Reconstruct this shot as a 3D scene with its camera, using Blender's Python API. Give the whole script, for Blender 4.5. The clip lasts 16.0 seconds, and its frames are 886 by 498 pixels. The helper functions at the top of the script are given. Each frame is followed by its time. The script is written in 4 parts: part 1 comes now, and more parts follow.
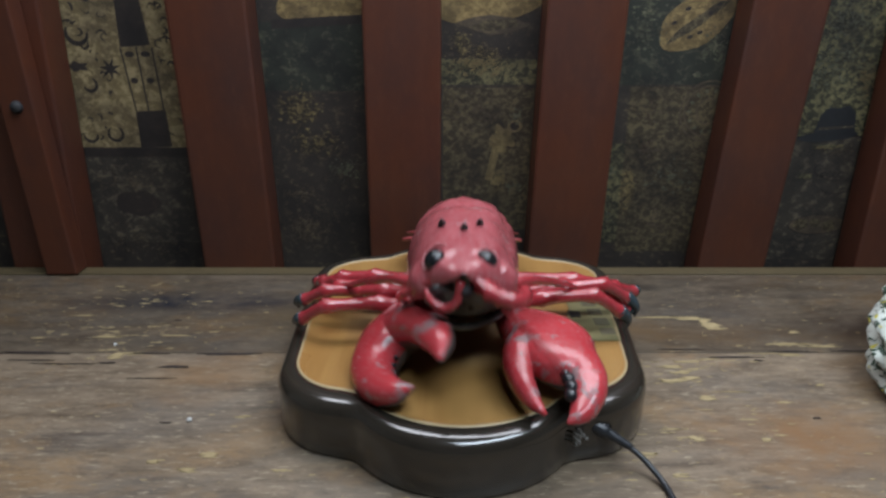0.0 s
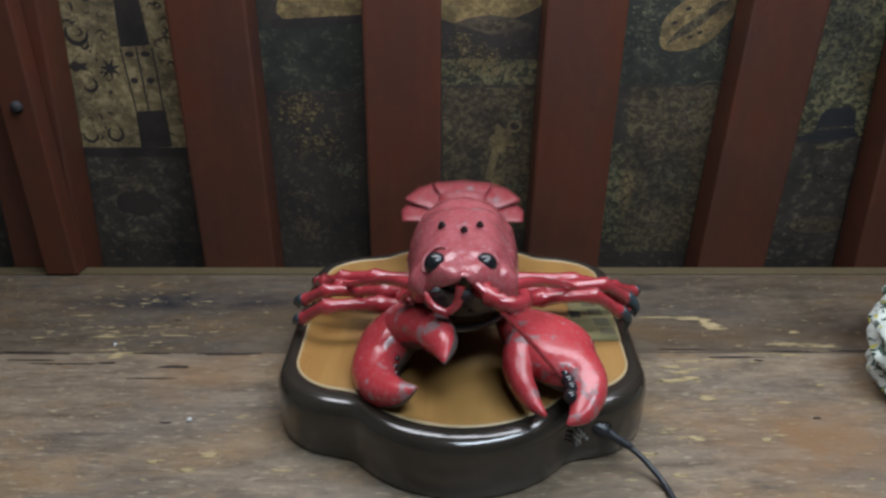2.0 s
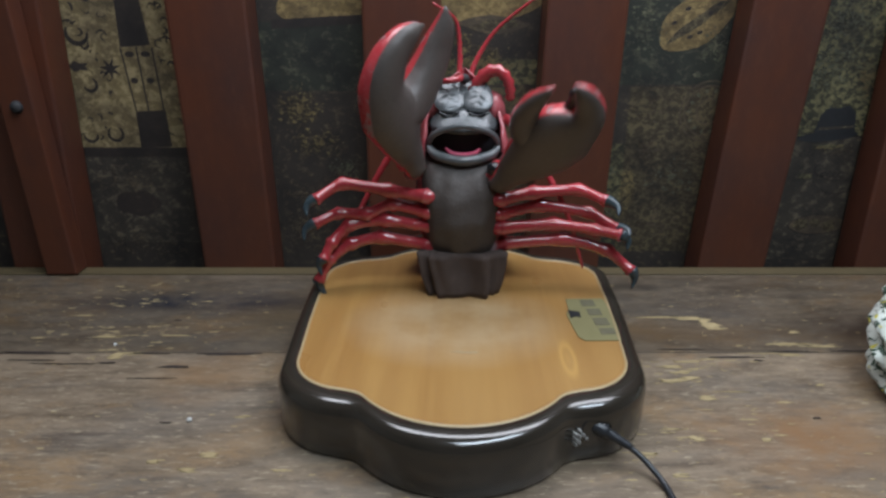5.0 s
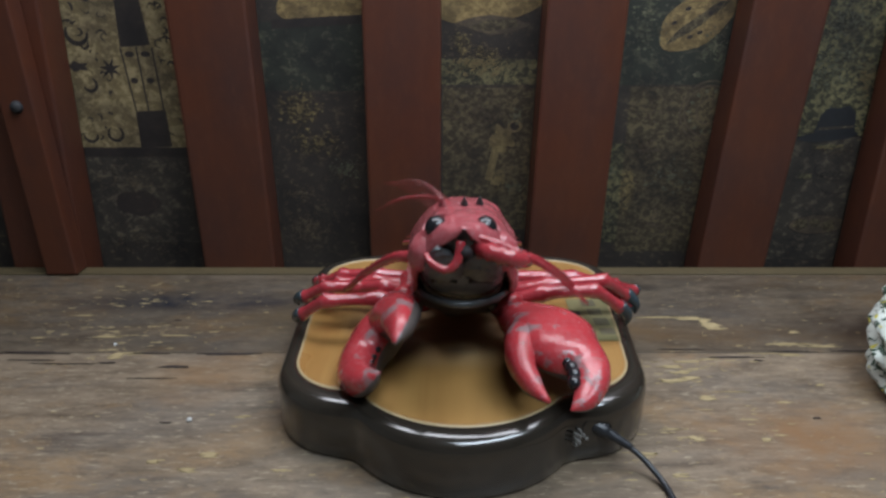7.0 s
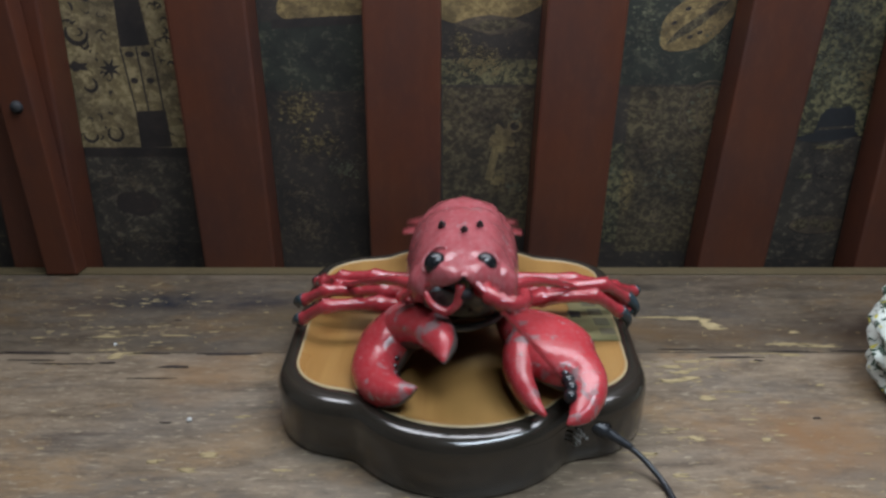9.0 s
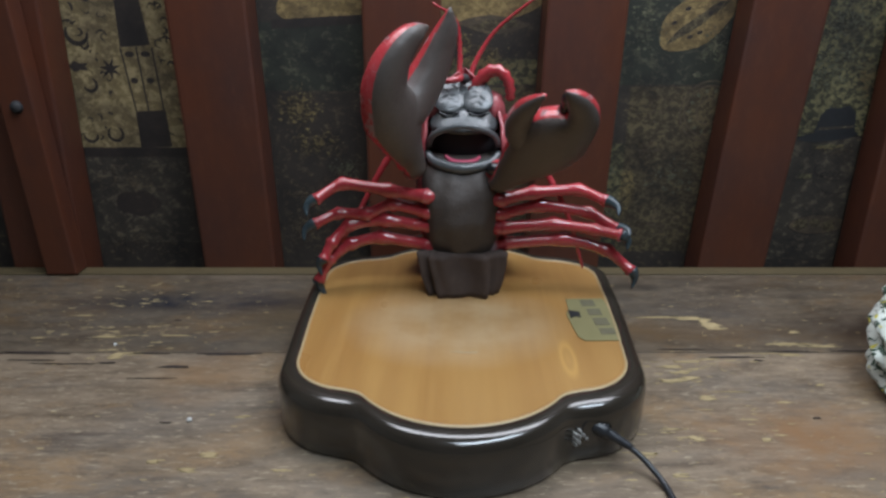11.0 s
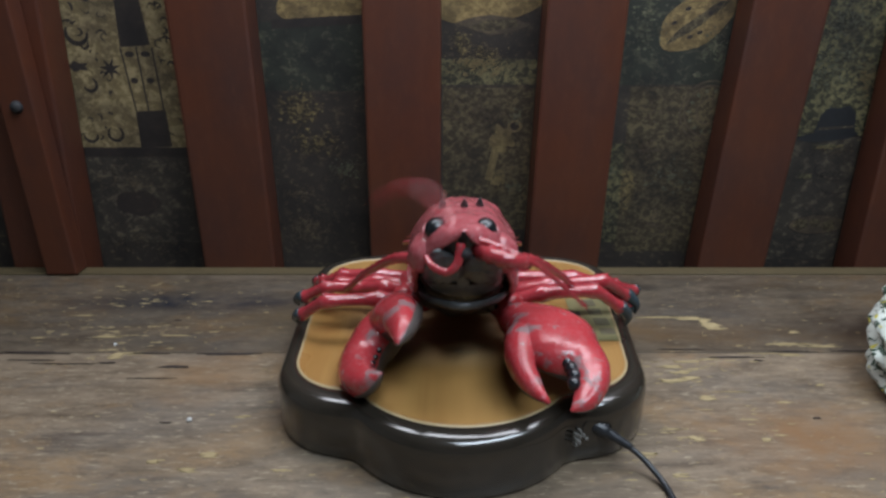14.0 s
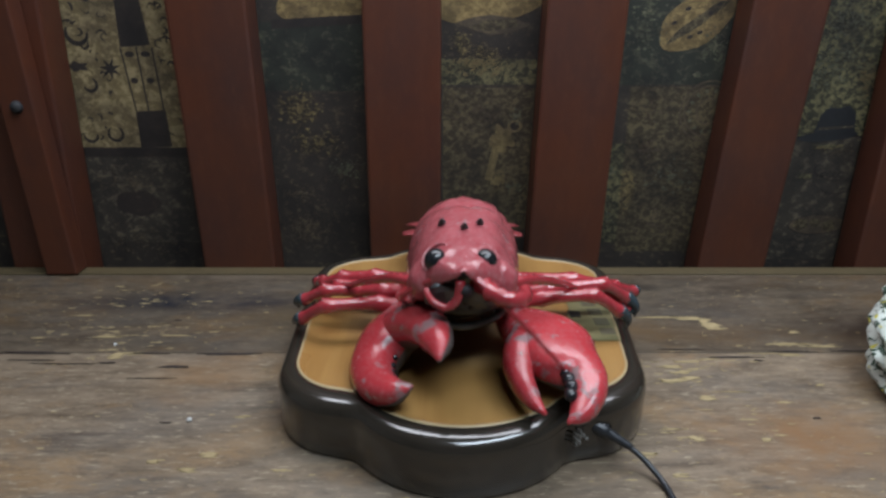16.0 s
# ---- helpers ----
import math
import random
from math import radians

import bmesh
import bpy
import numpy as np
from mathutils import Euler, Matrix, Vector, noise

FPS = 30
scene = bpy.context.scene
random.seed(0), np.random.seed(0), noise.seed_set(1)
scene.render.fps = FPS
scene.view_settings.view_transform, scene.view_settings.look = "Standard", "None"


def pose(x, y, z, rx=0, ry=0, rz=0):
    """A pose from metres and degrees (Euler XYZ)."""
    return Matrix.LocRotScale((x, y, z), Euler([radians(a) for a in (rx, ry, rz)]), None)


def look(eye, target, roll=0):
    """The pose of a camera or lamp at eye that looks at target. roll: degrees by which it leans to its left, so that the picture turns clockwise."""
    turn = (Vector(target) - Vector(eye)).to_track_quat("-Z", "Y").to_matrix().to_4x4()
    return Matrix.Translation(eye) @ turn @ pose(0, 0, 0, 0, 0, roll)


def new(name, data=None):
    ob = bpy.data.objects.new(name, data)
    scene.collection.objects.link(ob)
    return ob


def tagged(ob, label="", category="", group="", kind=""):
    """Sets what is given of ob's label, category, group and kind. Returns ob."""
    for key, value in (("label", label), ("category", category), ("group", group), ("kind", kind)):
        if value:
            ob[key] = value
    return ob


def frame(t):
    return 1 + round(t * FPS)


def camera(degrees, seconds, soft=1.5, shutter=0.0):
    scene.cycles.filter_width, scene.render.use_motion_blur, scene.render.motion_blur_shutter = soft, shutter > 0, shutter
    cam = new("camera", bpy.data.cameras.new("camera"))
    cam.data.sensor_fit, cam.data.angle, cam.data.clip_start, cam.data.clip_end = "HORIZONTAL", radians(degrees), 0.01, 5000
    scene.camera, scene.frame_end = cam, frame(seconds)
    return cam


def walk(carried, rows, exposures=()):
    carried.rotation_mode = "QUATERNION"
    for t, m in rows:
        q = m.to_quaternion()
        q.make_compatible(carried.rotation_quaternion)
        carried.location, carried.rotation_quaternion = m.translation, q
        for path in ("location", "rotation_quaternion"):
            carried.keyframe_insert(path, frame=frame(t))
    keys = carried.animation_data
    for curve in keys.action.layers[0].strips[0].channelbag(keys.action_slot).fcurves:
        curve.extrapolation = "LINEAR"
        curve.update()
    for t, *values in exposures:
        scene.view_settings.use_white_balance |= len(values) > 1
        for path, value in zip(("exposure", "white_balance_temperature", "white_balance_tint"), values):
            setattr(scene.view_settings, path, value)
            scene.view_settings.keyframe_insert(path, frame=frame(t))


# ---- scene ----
# ---- camera ----
cam = camera(68, 16.0, soft=2.7, shutter=0.8)
EYE = pose(0, 0, 0.275, 90 - 21.2, 0, 0)
walk(cam, [(0, EYE), (16, EYE)], exposures=[(0, 0.0, 5880, 10), (16, 0.0, 5880, 10)])

# ---- light ----
world = bpy.data.worlds.new("room_world")
scene.world = world
world.use_nodes = True
world.node_tree.nodes["Background"].inputs[0].default_value = (0.9, 0.95, 1.0, 1)
world.node_tree.nodes["Background"].inputs[1].default_value = 0.05


def area(name, m, sx, sy, watts, colour):
    d = bpy.data.lights.new(name, "AREA")
    d.shape, d.size, d.size_y, d.energy, d.color = "RECTANGLE", sx, sy, watts, colour
    o = new(name, d)
    o.matrix_basis = m
    return o


area("tube_light_near", look((0.10, 0.50, 0.72), (0.10, 0.47, 0)), 0.9, 0.20, 5.2, (1.0, 0.97, 0.965))
area("tube_light_far", look((0.45, -0.25, 1.45), (0.05, 0.38, 0)), 1.2, 0.30, 20, (0.88, 0.96, 1.0))


# ---- materials ----
def nodes_of(name):
    m = bpy.data.materials.new(name)
    m.use_nodes = True
    nt = m.node_tree
    return m, nt, nt.nodes["Principled BSDF"]


def noise_tex(nt, scale, detail=4, rough=0.6, stretch=(1, 1, 1), space="Object", dist=0.0):
    co = nt.nodes.new("ShaderNodeTexCoord")
    mp = nt.nodes.new("ShaderNodeMapping")
    mp.inputs["Scale"].default_value = stretch
    n = nt.nodes.new("ShaderNodeTexNoise")
    n.inputs["Scale"].default_value, n.inputs["Detail"].default_value = scale, detail
    n.inputs["Roughness"].default_value, n.inputs["Distortion"].default_value = rough, dist
    nt.links.new(co.outputs[space], mp.inputs[0])
    nt.links.new(mp.outputs[0], n.inputs["Vector"])
    return n.outputs["Fac"]


def ramp(nt, fac, stops):
    r = nt.nodes.new("ShaderNodeValToRGB")
    e = r.color_ramp.elements
    while len(e) < len(stops):
        e.new(0.5)
    for el, (p, c) in zip(e, stops):
        el.position, el.color = p, (c if len(c) == 4 else (*c, 1))
    nt.links.new(fac, r.inputs[0])
    return r.outputs[0]


def blend(nt, fac, a, b, mode="MIX"):
    x = nt.nodes.new("ShaderNodeMix")
    x.data_type, x.blend_type = "RGBA", mode
    for sock, v in ((x.inputs[0], fac), (x.inputs[6], a), (x.inputs[7], b)):
        if isinstance(v, (int, float)):
            sock.default_value = v
        elif isinstance(v, tuple):
            sock.default_value = (*v, 1) if len(v) == 3 else v
        else:
            nt.links.new(v, sock)
    return x.outputs[2]


def bump(nt, bsdf, height, strength, dist):
    b = nt.nodes.new("ShaderNodeBump")
    b.inputs["Strength"].default_value, b.inputs["Distance"].default_value = strength, dist
    nt.links.new(height, b.inputs["Height"])
    nt.links.new(b.outputs[0], bsdf.inputs["Normal"])


def plain(name, c1, c2, scale=60, rough=0.5, metal=0.0, bump_s=0.2, bump_d=0.0005, coat=0.0, space="Object"):
    """Two tones of one colour over each other at two scales, with fine relief."""
    m, nt, b = nodes_of(name)
    f = noise_tex(nt, scale, space=space)
    g = noise_tex(nt, scale * 6, space=space)
    col = blend(nt, f, c1, c2)
    nt.links.new(blend(nt, ramp(nt, g, [(0.35, (0, 0, 0)), (0.75, (0.35, 0.35, 0.35))]), col, c2), b.inputs["Base Color"])
    b.inputs["Roughness"].default_value, b.inputs["Metallic"].default_value = rough, metal
    b.inputs["Coat Weight"].default_value, b.inputs["Coat Roughness"].default_value = coat, 0.1
    bump(nt, b, g, bump_s, bump_d)
    return m


def worn_red(name, amount, rough=0.28, dusty=0.25, lo=(0.31, 0.020, 0.027), hi=(0.50, 0.044, 0.052), coat=0.12):
    """Glossy red paint worn through to grey rubber in patches."""
    m, nt, b = nodes_of(name)
    f = noise_tex(nt, 30)
    red = blend(nt, f, lo, hi)
    w = noise_tex(nt, 62, detail=6, rough=0.62, dist=0.35)
    mask = ramp(nt, w, [(amount, (0, 0, 0)), (amount + 0.07, (0.8, 0.8, 0.8))])
    fine = noise_tex(nt, 320, detail=3)
    mask2 = ramp(nt, fine, [(0.50, (0, 0, 0)), (0.78, (0.15 + dusty * 0.3,) * 3)])
    dust = noise_tex(nt, 300, detail=6, rough=0.75)
    red = blend(nt, ramp(nt, dust, [(0.42, (0, 0, 0)), (0.66, (dusty,) * 3)]), red, (0.36, 0.17, 0.175))
    col = blend(nt, mask, red, (0.19, 0.165, 0.165))
    nt.links.new(blend(nt, mask2, col, (0.50, 0.24, 0.25)), b.inputs["Base Color"])
    nt.links.new(ramp(nt, w, [(amount, (rough,) * 3), (amount + 0.1, (0.5,) * 3)]), b.inputs["Roughness"])
    b.inputs["Coat Weight"].default_value, b.inputs["Coat Roughness"].default_value = coat, 0.09
    bump(nt, b, blend(nt, 0.6, fine, w), 0.6, 0.0016)
    return m


SHELL = worn_red("worn_red_shell", 0.61, 0.23, 0.4, (0.27, 0.042, 0.050), (0.38, 0.082, 0.092), 0.35)
TAILRED = worn_red("dark_worn_red_tail", 0.58, 0.36, 0.2, (0.17, 0.018, 0.022), (0.27, 0.038, 0.042), 0.1)
CLAW = worn_red("worn_red_claw", 0.565, 0.22, 0.18, coat=0.25)
LEG = worn_red("glossy_red_leg", 0.72, 0.16, 0.05, (0.24, 0.017, 0.024), (0.42, 0.040, 0.05), 0.8)
BELLY = plain("grey_brown_rubber", (0.038, 0.030, 0.026), (0.070, 0.056, 0.047), 70, 0.62, bump_s=0.6, bump_d=0.0008)
UNDER = plain("taupe_rubber", (0.052, 0.044, 0.040), (0.100, 0.084, 0.075), 60, 0.48, bump_s=0.5, bump_d=0.0008)
CLOTH = plain("brown_cloth", (0.042, 0.029, 0.024), (0.078, 0.055, 0.045), 90, 0.85, bump_s=0.6)
FACE = plain("sea_grey_rubber", (0.028, 0.031, 0.034), (0.115, 0.125, 0.128), 110, 0.24, coat=0.3, bump_s=0.8)
BLACK = plain("black_gloss", (0.006, 0.006, 0.008), (0.016, 0.018, 0.02), 50, 0.2, coat=0.2, bump_s=0.05)
TIP = plain("blue_black_tip", (0.012, 0.017, 0.02), (0.05, 0.07, 0.08), 120, 0.22)
STRIP = plain("ochre_edge_wood", (0.050, 0.038, 0.018), (0.10, 0.074, 0.034), 60, 0.6)
PALE = plain("pale_inlay", (0.33, 0.24, 0.12), (0.44, 0.34, 0.19), 60, 0.4)
DARKIN = plain("dark_inside", (0.008, 0.006, 0.007), (0.015, 0.01, 0.012), 50, 0.7)
PINK = plain("pink_tongue", (0.55, 0.05, 0.12), (0.7, 0.1, 0.18), 80, 0.35)
SPINE = plain("green_black_spine", (0.012, 0.02, 0.02), (0.04, 0.05, 0.05), 200, 0.4)
RIM = plain("dark_brown_lacquer", (0.017, 0.0145, 0.011), (0.030, 0.025, 0.019), 14, 0.18, coat=0.6, bump_s=0.02)
CORD = plain("black_cord", (0.012, 0.013, 0.015), (0.03, 0.033, 0.038), 150, 0.35)
PLATE = plain("olive_label_film", (0.165, 0.15, 0.068), (0.225, 0.205, 0.10), 50, 0.4)
INK = plain("faded_ink", (0.075, 0.07, 0.045), (0.15, 0.135, 0.08), 300, 0.6)
INKBLACK = plain("black_ink", (0.01, 0.011, 0.012), (0.02, 0.022, 0.025), 200, 0.5)
GREYPRINT = plain("grey_print", (0.26, 0.26, 0.25), (0.38, 0.38, 0.36), 200, 0.5)
WHITE = plain("white_print", (0.4, 0.4, 0.38), (0.6, 0.6, 0.57), 200, 0.5)
PLASTER = plain("dim_plaster", (0.44, 0.40, 0.37), (0.54, 0.50, 0.46), 3, 0.9)
BOLT = plain("blackened_bolt", (0.012, 0.012, 0.014), (0.03, 0.03, 0.032), 200, 0.75, metal=0.1)


def honey_wood():
    m, nt, b = nodes_of("honey_veneer")
    grain = noise_tex(nt, 60, 5, 0.6, (1, 0.05, 1), dist=0.4)
    broad = noise_tex(nt, 9, 3, 0.5, (1, 0.5, 1))
    c = ramp(nt, grain, [(0.3, (0.262, 0.130, 0.036)), (0.7, (0.35, 0.195, 0.058))])
    c = blend(nt, ramp(nt, broad, [(0.35, (0, 0, 0)), (0.8, (0.55, 0.55, 0.55))]), c, (0.37, 0.225, 0.076))
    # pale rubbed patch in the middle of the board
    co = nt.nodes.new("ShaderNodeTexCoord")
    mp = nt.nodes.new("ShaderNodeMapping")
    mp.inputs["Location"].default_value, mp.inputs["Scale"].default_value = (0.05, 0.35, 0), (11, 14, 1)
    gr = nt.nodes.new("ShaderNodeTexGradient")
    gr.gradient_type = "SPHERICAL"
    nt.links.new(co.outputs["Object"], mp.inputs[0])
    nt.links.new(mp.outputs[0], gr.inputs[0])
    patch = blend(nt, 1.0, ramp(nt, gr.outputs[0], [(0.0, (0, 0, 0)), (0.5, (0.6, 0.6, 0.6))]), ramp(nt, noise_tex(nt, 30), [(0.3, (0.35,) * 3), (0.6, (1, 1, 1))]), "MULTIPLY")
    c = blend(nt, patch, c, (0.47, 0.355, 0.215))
    # a long knot in the veneer
    mk = nt.nodes.new("ShaderNodeMapping")
    mk.inputs["Location"].default_value, mk.inputs["Scale"].default_value = (-0.0735 * 150, 0.076 * 34, 0), (150, 34, 1)
    gk = nt.nodes.new("ShaderNodeTexGradient")
    gk.gradient_type = "SPHERICAL"
    nt.links.new(co.outputs["Object"], mk.inputs[0])
    nt.links.new(mk.outputs[0], gk.inputs[0])
    ring = ramp(nt, gk.outputs[0], [(0.0, (0, 0, 0)), (0.35, (0.6, 0.6, 0.6)), (0.6, (0.1, 0.1, 0.1)), (1.0, (0.3, 0.3, 0.3))])
    nt.links.new(blend(nt, ring, c, (0.50, 0.30, 0.085)), b.inputs["Base Color"])
    nt.links.new(ramp(nt, broad, [(0.3, (0.26,) * 3), (0.8, (0.42,) * 3)]), b.inputs["Roughness"])
    b.inputs["Coat Weight"].default_value, b.inputs["Coat Roughness"].default_value = 0.2, 0.3
    bump(nt, b, grain, 0.1, 0.0003)
    return m


def spot(nt, cx, cy, rx, ry, turn=0.0):
    """A soft oval mask on the table, 1 at its middle."""
    co = nt.nodes.new("ShaderNodeTexCoord")
    mp = nt.nodes.new("ShaderNodeMapping")
    mp.vector_type = "TEXTURE"
    mp.inputs["Location"].default_value, mp.inputs["Scale"].default_value = (cx, cy, 0), (rx, ry, 1)
    mp.inputs["Rotation"].default_value = (0, 0, radians(turn))
    g = nt.nodes.new("ShaderNodeTexGradient")
    g.gradient_type = "SPHERICAL"
    nt.links.new(co.outputs["Object"], mp.inputs[0])
    nt.links.new(mp.outputs[0], g.inputs[0])
    return g.outputs[0]


def table_wood(name="worn_brown_board", tone=1.0):
    """Old brown board: grey worn film, orange bare patches, dark streaks, spilt stains and fine scratches along the grain."""
    m, nt, b = nodes_of(name)
    grain = noise_tex(nt, 60, 9, 0.76, (0.25, 1, 1), dist=0.3)
    c = ramp(nt, grain, [(0.34, (0.098, 0.072, 0.047)), (0.66, (0.265, 0.205, 0.138))])
    big = noise_tex(nt, 11, 7, 0.72, (0.55, 1, 1), dist=0.3)
    c = blend(nt, ramp(nt, big, [(0.50, (0, 0, 0)), (0.64, (0.75, 0.75, 0.75))]), c, (0.25, 0.155, 0.070))
    big2 = noise_tex(nt, 8, 8, 0.74, (0.5, 1.3, 1), dist=0.4)
    c = blend(nt, ramp(nt, big2, [(0.48, (0, 0, 0)), (0.66, (0.7, 0.7, 0.7))]), c, (0.115, 0.104, 0.090))
    mott = noise_tex(nt, 150, 8, 0.8, (0.40, 1, 1))
    c = blend(nt, ramp(nt, mott, [(0.50, (0, 0, 0)), (0.66, (0.65, 0.65, 0.65))]), c, (0.075, 0.055, 0.040))
    streak = noise_tex(nt, 75, 6, 0.7, (0.06, 1, 1), dist=0.4)
    c = blend(nt, ramp(nt, streak, [(0.58, (0, 0, 0)), (0.68, (0.5, 0.5, 0.5))]), c, (0.055, 0.038, 0.028))
    speck = noise_tex(nt, 340, 5, 0.7, (0.22, 1, 1))
    c = blend(nt, ramp(nt, speck, [(0.565, (0, 0, 0)), (0.66, (0.8, 0.8, 0.8))]), c, (0.36, 0.30, 0.20))
    # spilt stains: blue-grey, brown, and two warm bare places
    for cx, cy, rx, ry, col, amt in ((-0.23, 0.568, 0.15, 0.030, (0.030, 0.032, 0.042), 1.6), (0.36, 0.520, 0.09, 0.045, (0.055, 0.036, 0.024), 1.2), (0.20, 0.60, 0.22, 0.035, (0.05, 0.042, 0.034), 1.2),
                                     (-0.185, 0.435, 0.05, 0.045, (0.22, 0.130, 0.062), 1.3), (0.245, 0.36, 0.10, 0.05, (0.21, 0.120, 0.058), 1.2), (-0.15, 0.53, 0.06, 0.035, (0.17, 0.115, 0.052), 1.0), (0.215, 0.505, 0.11, 0.025, (0.18, 0.11, 0.05), 1.0)):
        f = blend(nt, 1.0, spot(nt, cx, cy, rx, ry), ramp(nt, big, [(0.36, (0, 0, 0)), (0.6, (amt,) * 3)]), "MULTIPLY")
        c = blend(nt, f, c, col)
    # tone below 1 darkens the whole board, standing in for weaker light
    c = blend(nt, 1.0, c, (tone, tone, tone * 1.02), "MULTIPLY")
    nt.links.new(c, b.inputs["Base Color"])
    nt.links.new(ramp(nt, big2, [(0.3, (0.34,) * 3), (0.7, (0.50,) * 3)]), b.inputs["Roughness"])
    bump(nt, b, blend(nt, 0.4, grain, mott), 0.45, 0.0009)
    return m


def slat_wood():
    m, nt, b = nodes_of("red_brown_varnished_slat")
    grain = noise_tex(nt, 45, 6, 0.65, (1, 1, 0.10), dist=0.8)
    broad = noise_tex(nt, 9, 6, 0.68, (1, 1, 0.6))
    fine = noise_tex(nt, 160, 5, 0.7, (1, 1, 0.4))
    c = ramp(nt, grain, [(0.25, (0.060, 0.0175, 0.0085)), (0.75, (0.078, 0.0235, 0.0105))])
    c = blend(nt, ramp(nt, broad, [(0.42, (0, 0, 0)), (0.68, (0.75, 0.75, 0.75))]), c, (0.034, 0.0135, 0.0105))
    c = blend(nt, ramp(nt, fine, [(0.52, (0, 0, 0)), (0.75, (0.4, 0.4, 0.4))]), c, (0.092, 0.034, 0.018))
    nt.links.new(c, b.inputs["Base Color"])
    nt.links.new(ramp(nt, broad, [(0.3, (0.38,) * 3), (0.7, (0.55,) * 3)]), b.inputs["Roughness"])
    bump(nt, b, fine, 0.15, 0.0005)
    return m


def grunge(name, ground, tint, ink, scale=22, cover=0.52, dist=0.25):
    """Printed collage paper: a dark ground with blotches of faded print."""
    m, nt, b = nodes_of(name)
    a = noise_tex(nt, scale * 2.6, 9, 0.80, (0.8, 1, 1), dist=dist)
    d = noise_tex(nt, scale * 6, 7, 0.75, (0.55, 1, 1.2), dist=0.1)
    e = noise_tex(nt, scale * 0.3, 3, 0.5)
    c = blend(nt, e, ground, tint)
    c = blend(nt, ramp(nt, a, [(cover, (0, 0, 0)), (cover + 0.06, (0.85, 0.85, 0.85))]), c, ink)
    c = blend(nt, ramp(nt, d, [(0.5, (0, 0, 0)), (0.62, (0.65, 0.65, 0.65))]), c, ground)
    stain = noise_tex(nt, 16, 5, 0.7, dist=0.3)
    c = blend(nt, 1.0, c, ramp(nt, stain, [(0.38, (0.38, 0.35, 0.34)), (0.58, (0.90, 0.86, 0.80))]), "MULTIPLY")
    nt.links.new(c, b.inputs["Base Color"])
    b.inputs["Roughness"].default_value = 0.75
    bump(nt, b, d, 0.15, 0.0004)
    return m


HONEY, TABLE, SLAT = honey_wood(), table_wood(), slat_wood()
# same worn wood for the rear plank, its dimmer light put into the colour
DIMMED_TABLE = table_wood("dimmed_worn_board", 0.53)
WALLP = grunge("dark_collage_paper", (0.024, 0.019, 0.016), (0.036, 0.029, 0.021), (0.12, 0.094, 0.055), 46, 0.54)
P_GREEN = grunge("dark_green_print", (0.016, 0.020, 0.015), (0.024, 0.028, 0.018), (0.085, 0.086, 0.055), 44, 0.52)
P_LEAF = grunge("olive_leaf_print", (0.018, 0.019, 0.012), (0.035, 0.034, 0.017), (0.19, 0.175, 0.085), 70, 0.48)
P_BROWN = grunge("brown_poster_print", (0.027, 0.021, 0.012), (0.045, 0.034, 0.017), (0.135, 0.112, 0.058), 70, 0.48)
P_CREAM = grunge("faded_cream_print", (0.135, 0.105, 0.048), (0.19, 0.15, 0.072), (0.34, 0.28, 0.15), 40, 0.48)
P_BUN = grunge("ochre_bun_print", (0.10, 0.072, 0.026), (0.20, 0.145, 0.055), (0.30, 0.225, 0.095), 36, 0.47)
P_INK = grunge("black_brown_print", (0.016, 0.012, 0.011), (0.028, 0.020, 0.016), (0.040, 0.028, 0.02), 30, 0.55)
P_GREY = grunge("grey_brown_print", (0.028, 0.024, 0.019), (0.045, 0.038, 0.028), (0.13, 0.11, 0.075), 40, 0.52)

OCHRE_INK = grunge("ochre_ink", (0.12, 0.095, 0.042), (0.17, 0.135, 0.06), (0.25, 0.20, 0.095), 60, 0.5)
GREEN_INK = grunge("grey_green_ink", (0.072, 0.075, 0.050), (0.10, 0.105, 0.068), (0.16, 0.16, 0.105), 60, 0.5)
BROWN_INK = grunge("brown_ink", (0.055, 0.043, 0.028), (0.080, 0.062, 0.040), (0.12, 0.092, 0.056), 60, 0.5)

# ---- mesh helpers ----


def ob_from(name, bm, mats, parent=None, smooth=True, label=""):
    me = bpy.data.meshes.new(name)
    bmesh.ops.recalc_face_normals(bm, faces=bm.faces[:])
    bm.to_mesh(me)
    bm.free()
    for p in me.polygons:
        p.use_smooth = smooth
    for mt in mats if isinstance(mats, (list, tuple)) else [mats]:
        me.materials.append(mt)
    o = new(name, me)
    if parent:
        o.parent = parent
    if label:
        tagged(o, label)
    return o


def part(name, bm, material, parent, label="", smooth=True):
    return ob_from(name, bm, material, parent, smooth, label)


def loft(bm, rings, caps=True, closed=True, mat=0):
    """Skin a list of rings, each a list of points."""
    vs = [[bm.verts.new(p) for p in r] for r in rings]
    n = len(vs[0])
    fs = []
    for a, b in zip(vs, vs[1:]):
        for i in range(n if closed else n - 1):
            j = (i + 1) % n
            fs.append(bm.faces.new((a[i], a[j], b[j], b[i])))
    if caps:
        fs.append(bm.faces.new(vs[0][::-1]))
        fs.append(bm.faces.new(vs[-1]))
    for f in fs:
        f.material_index = mat
    return fs


def ell(c, u, v, w, h, n=16, power=1.0):
    """Ring of an ellipse with half-axes w along u and h along v."""
    out = []
    for i in range(n):
        t = 2 * math.pi * i / n
        x, y = math.cos(t), math.sin(t)
        x, y = math.copysign(abs(x) ** power, x), math.copysign(abs(y) ** power, y)
        out.append(Vector(c) + Vector(u) * (w * x) + Vector(v) * (h * y))
    return out


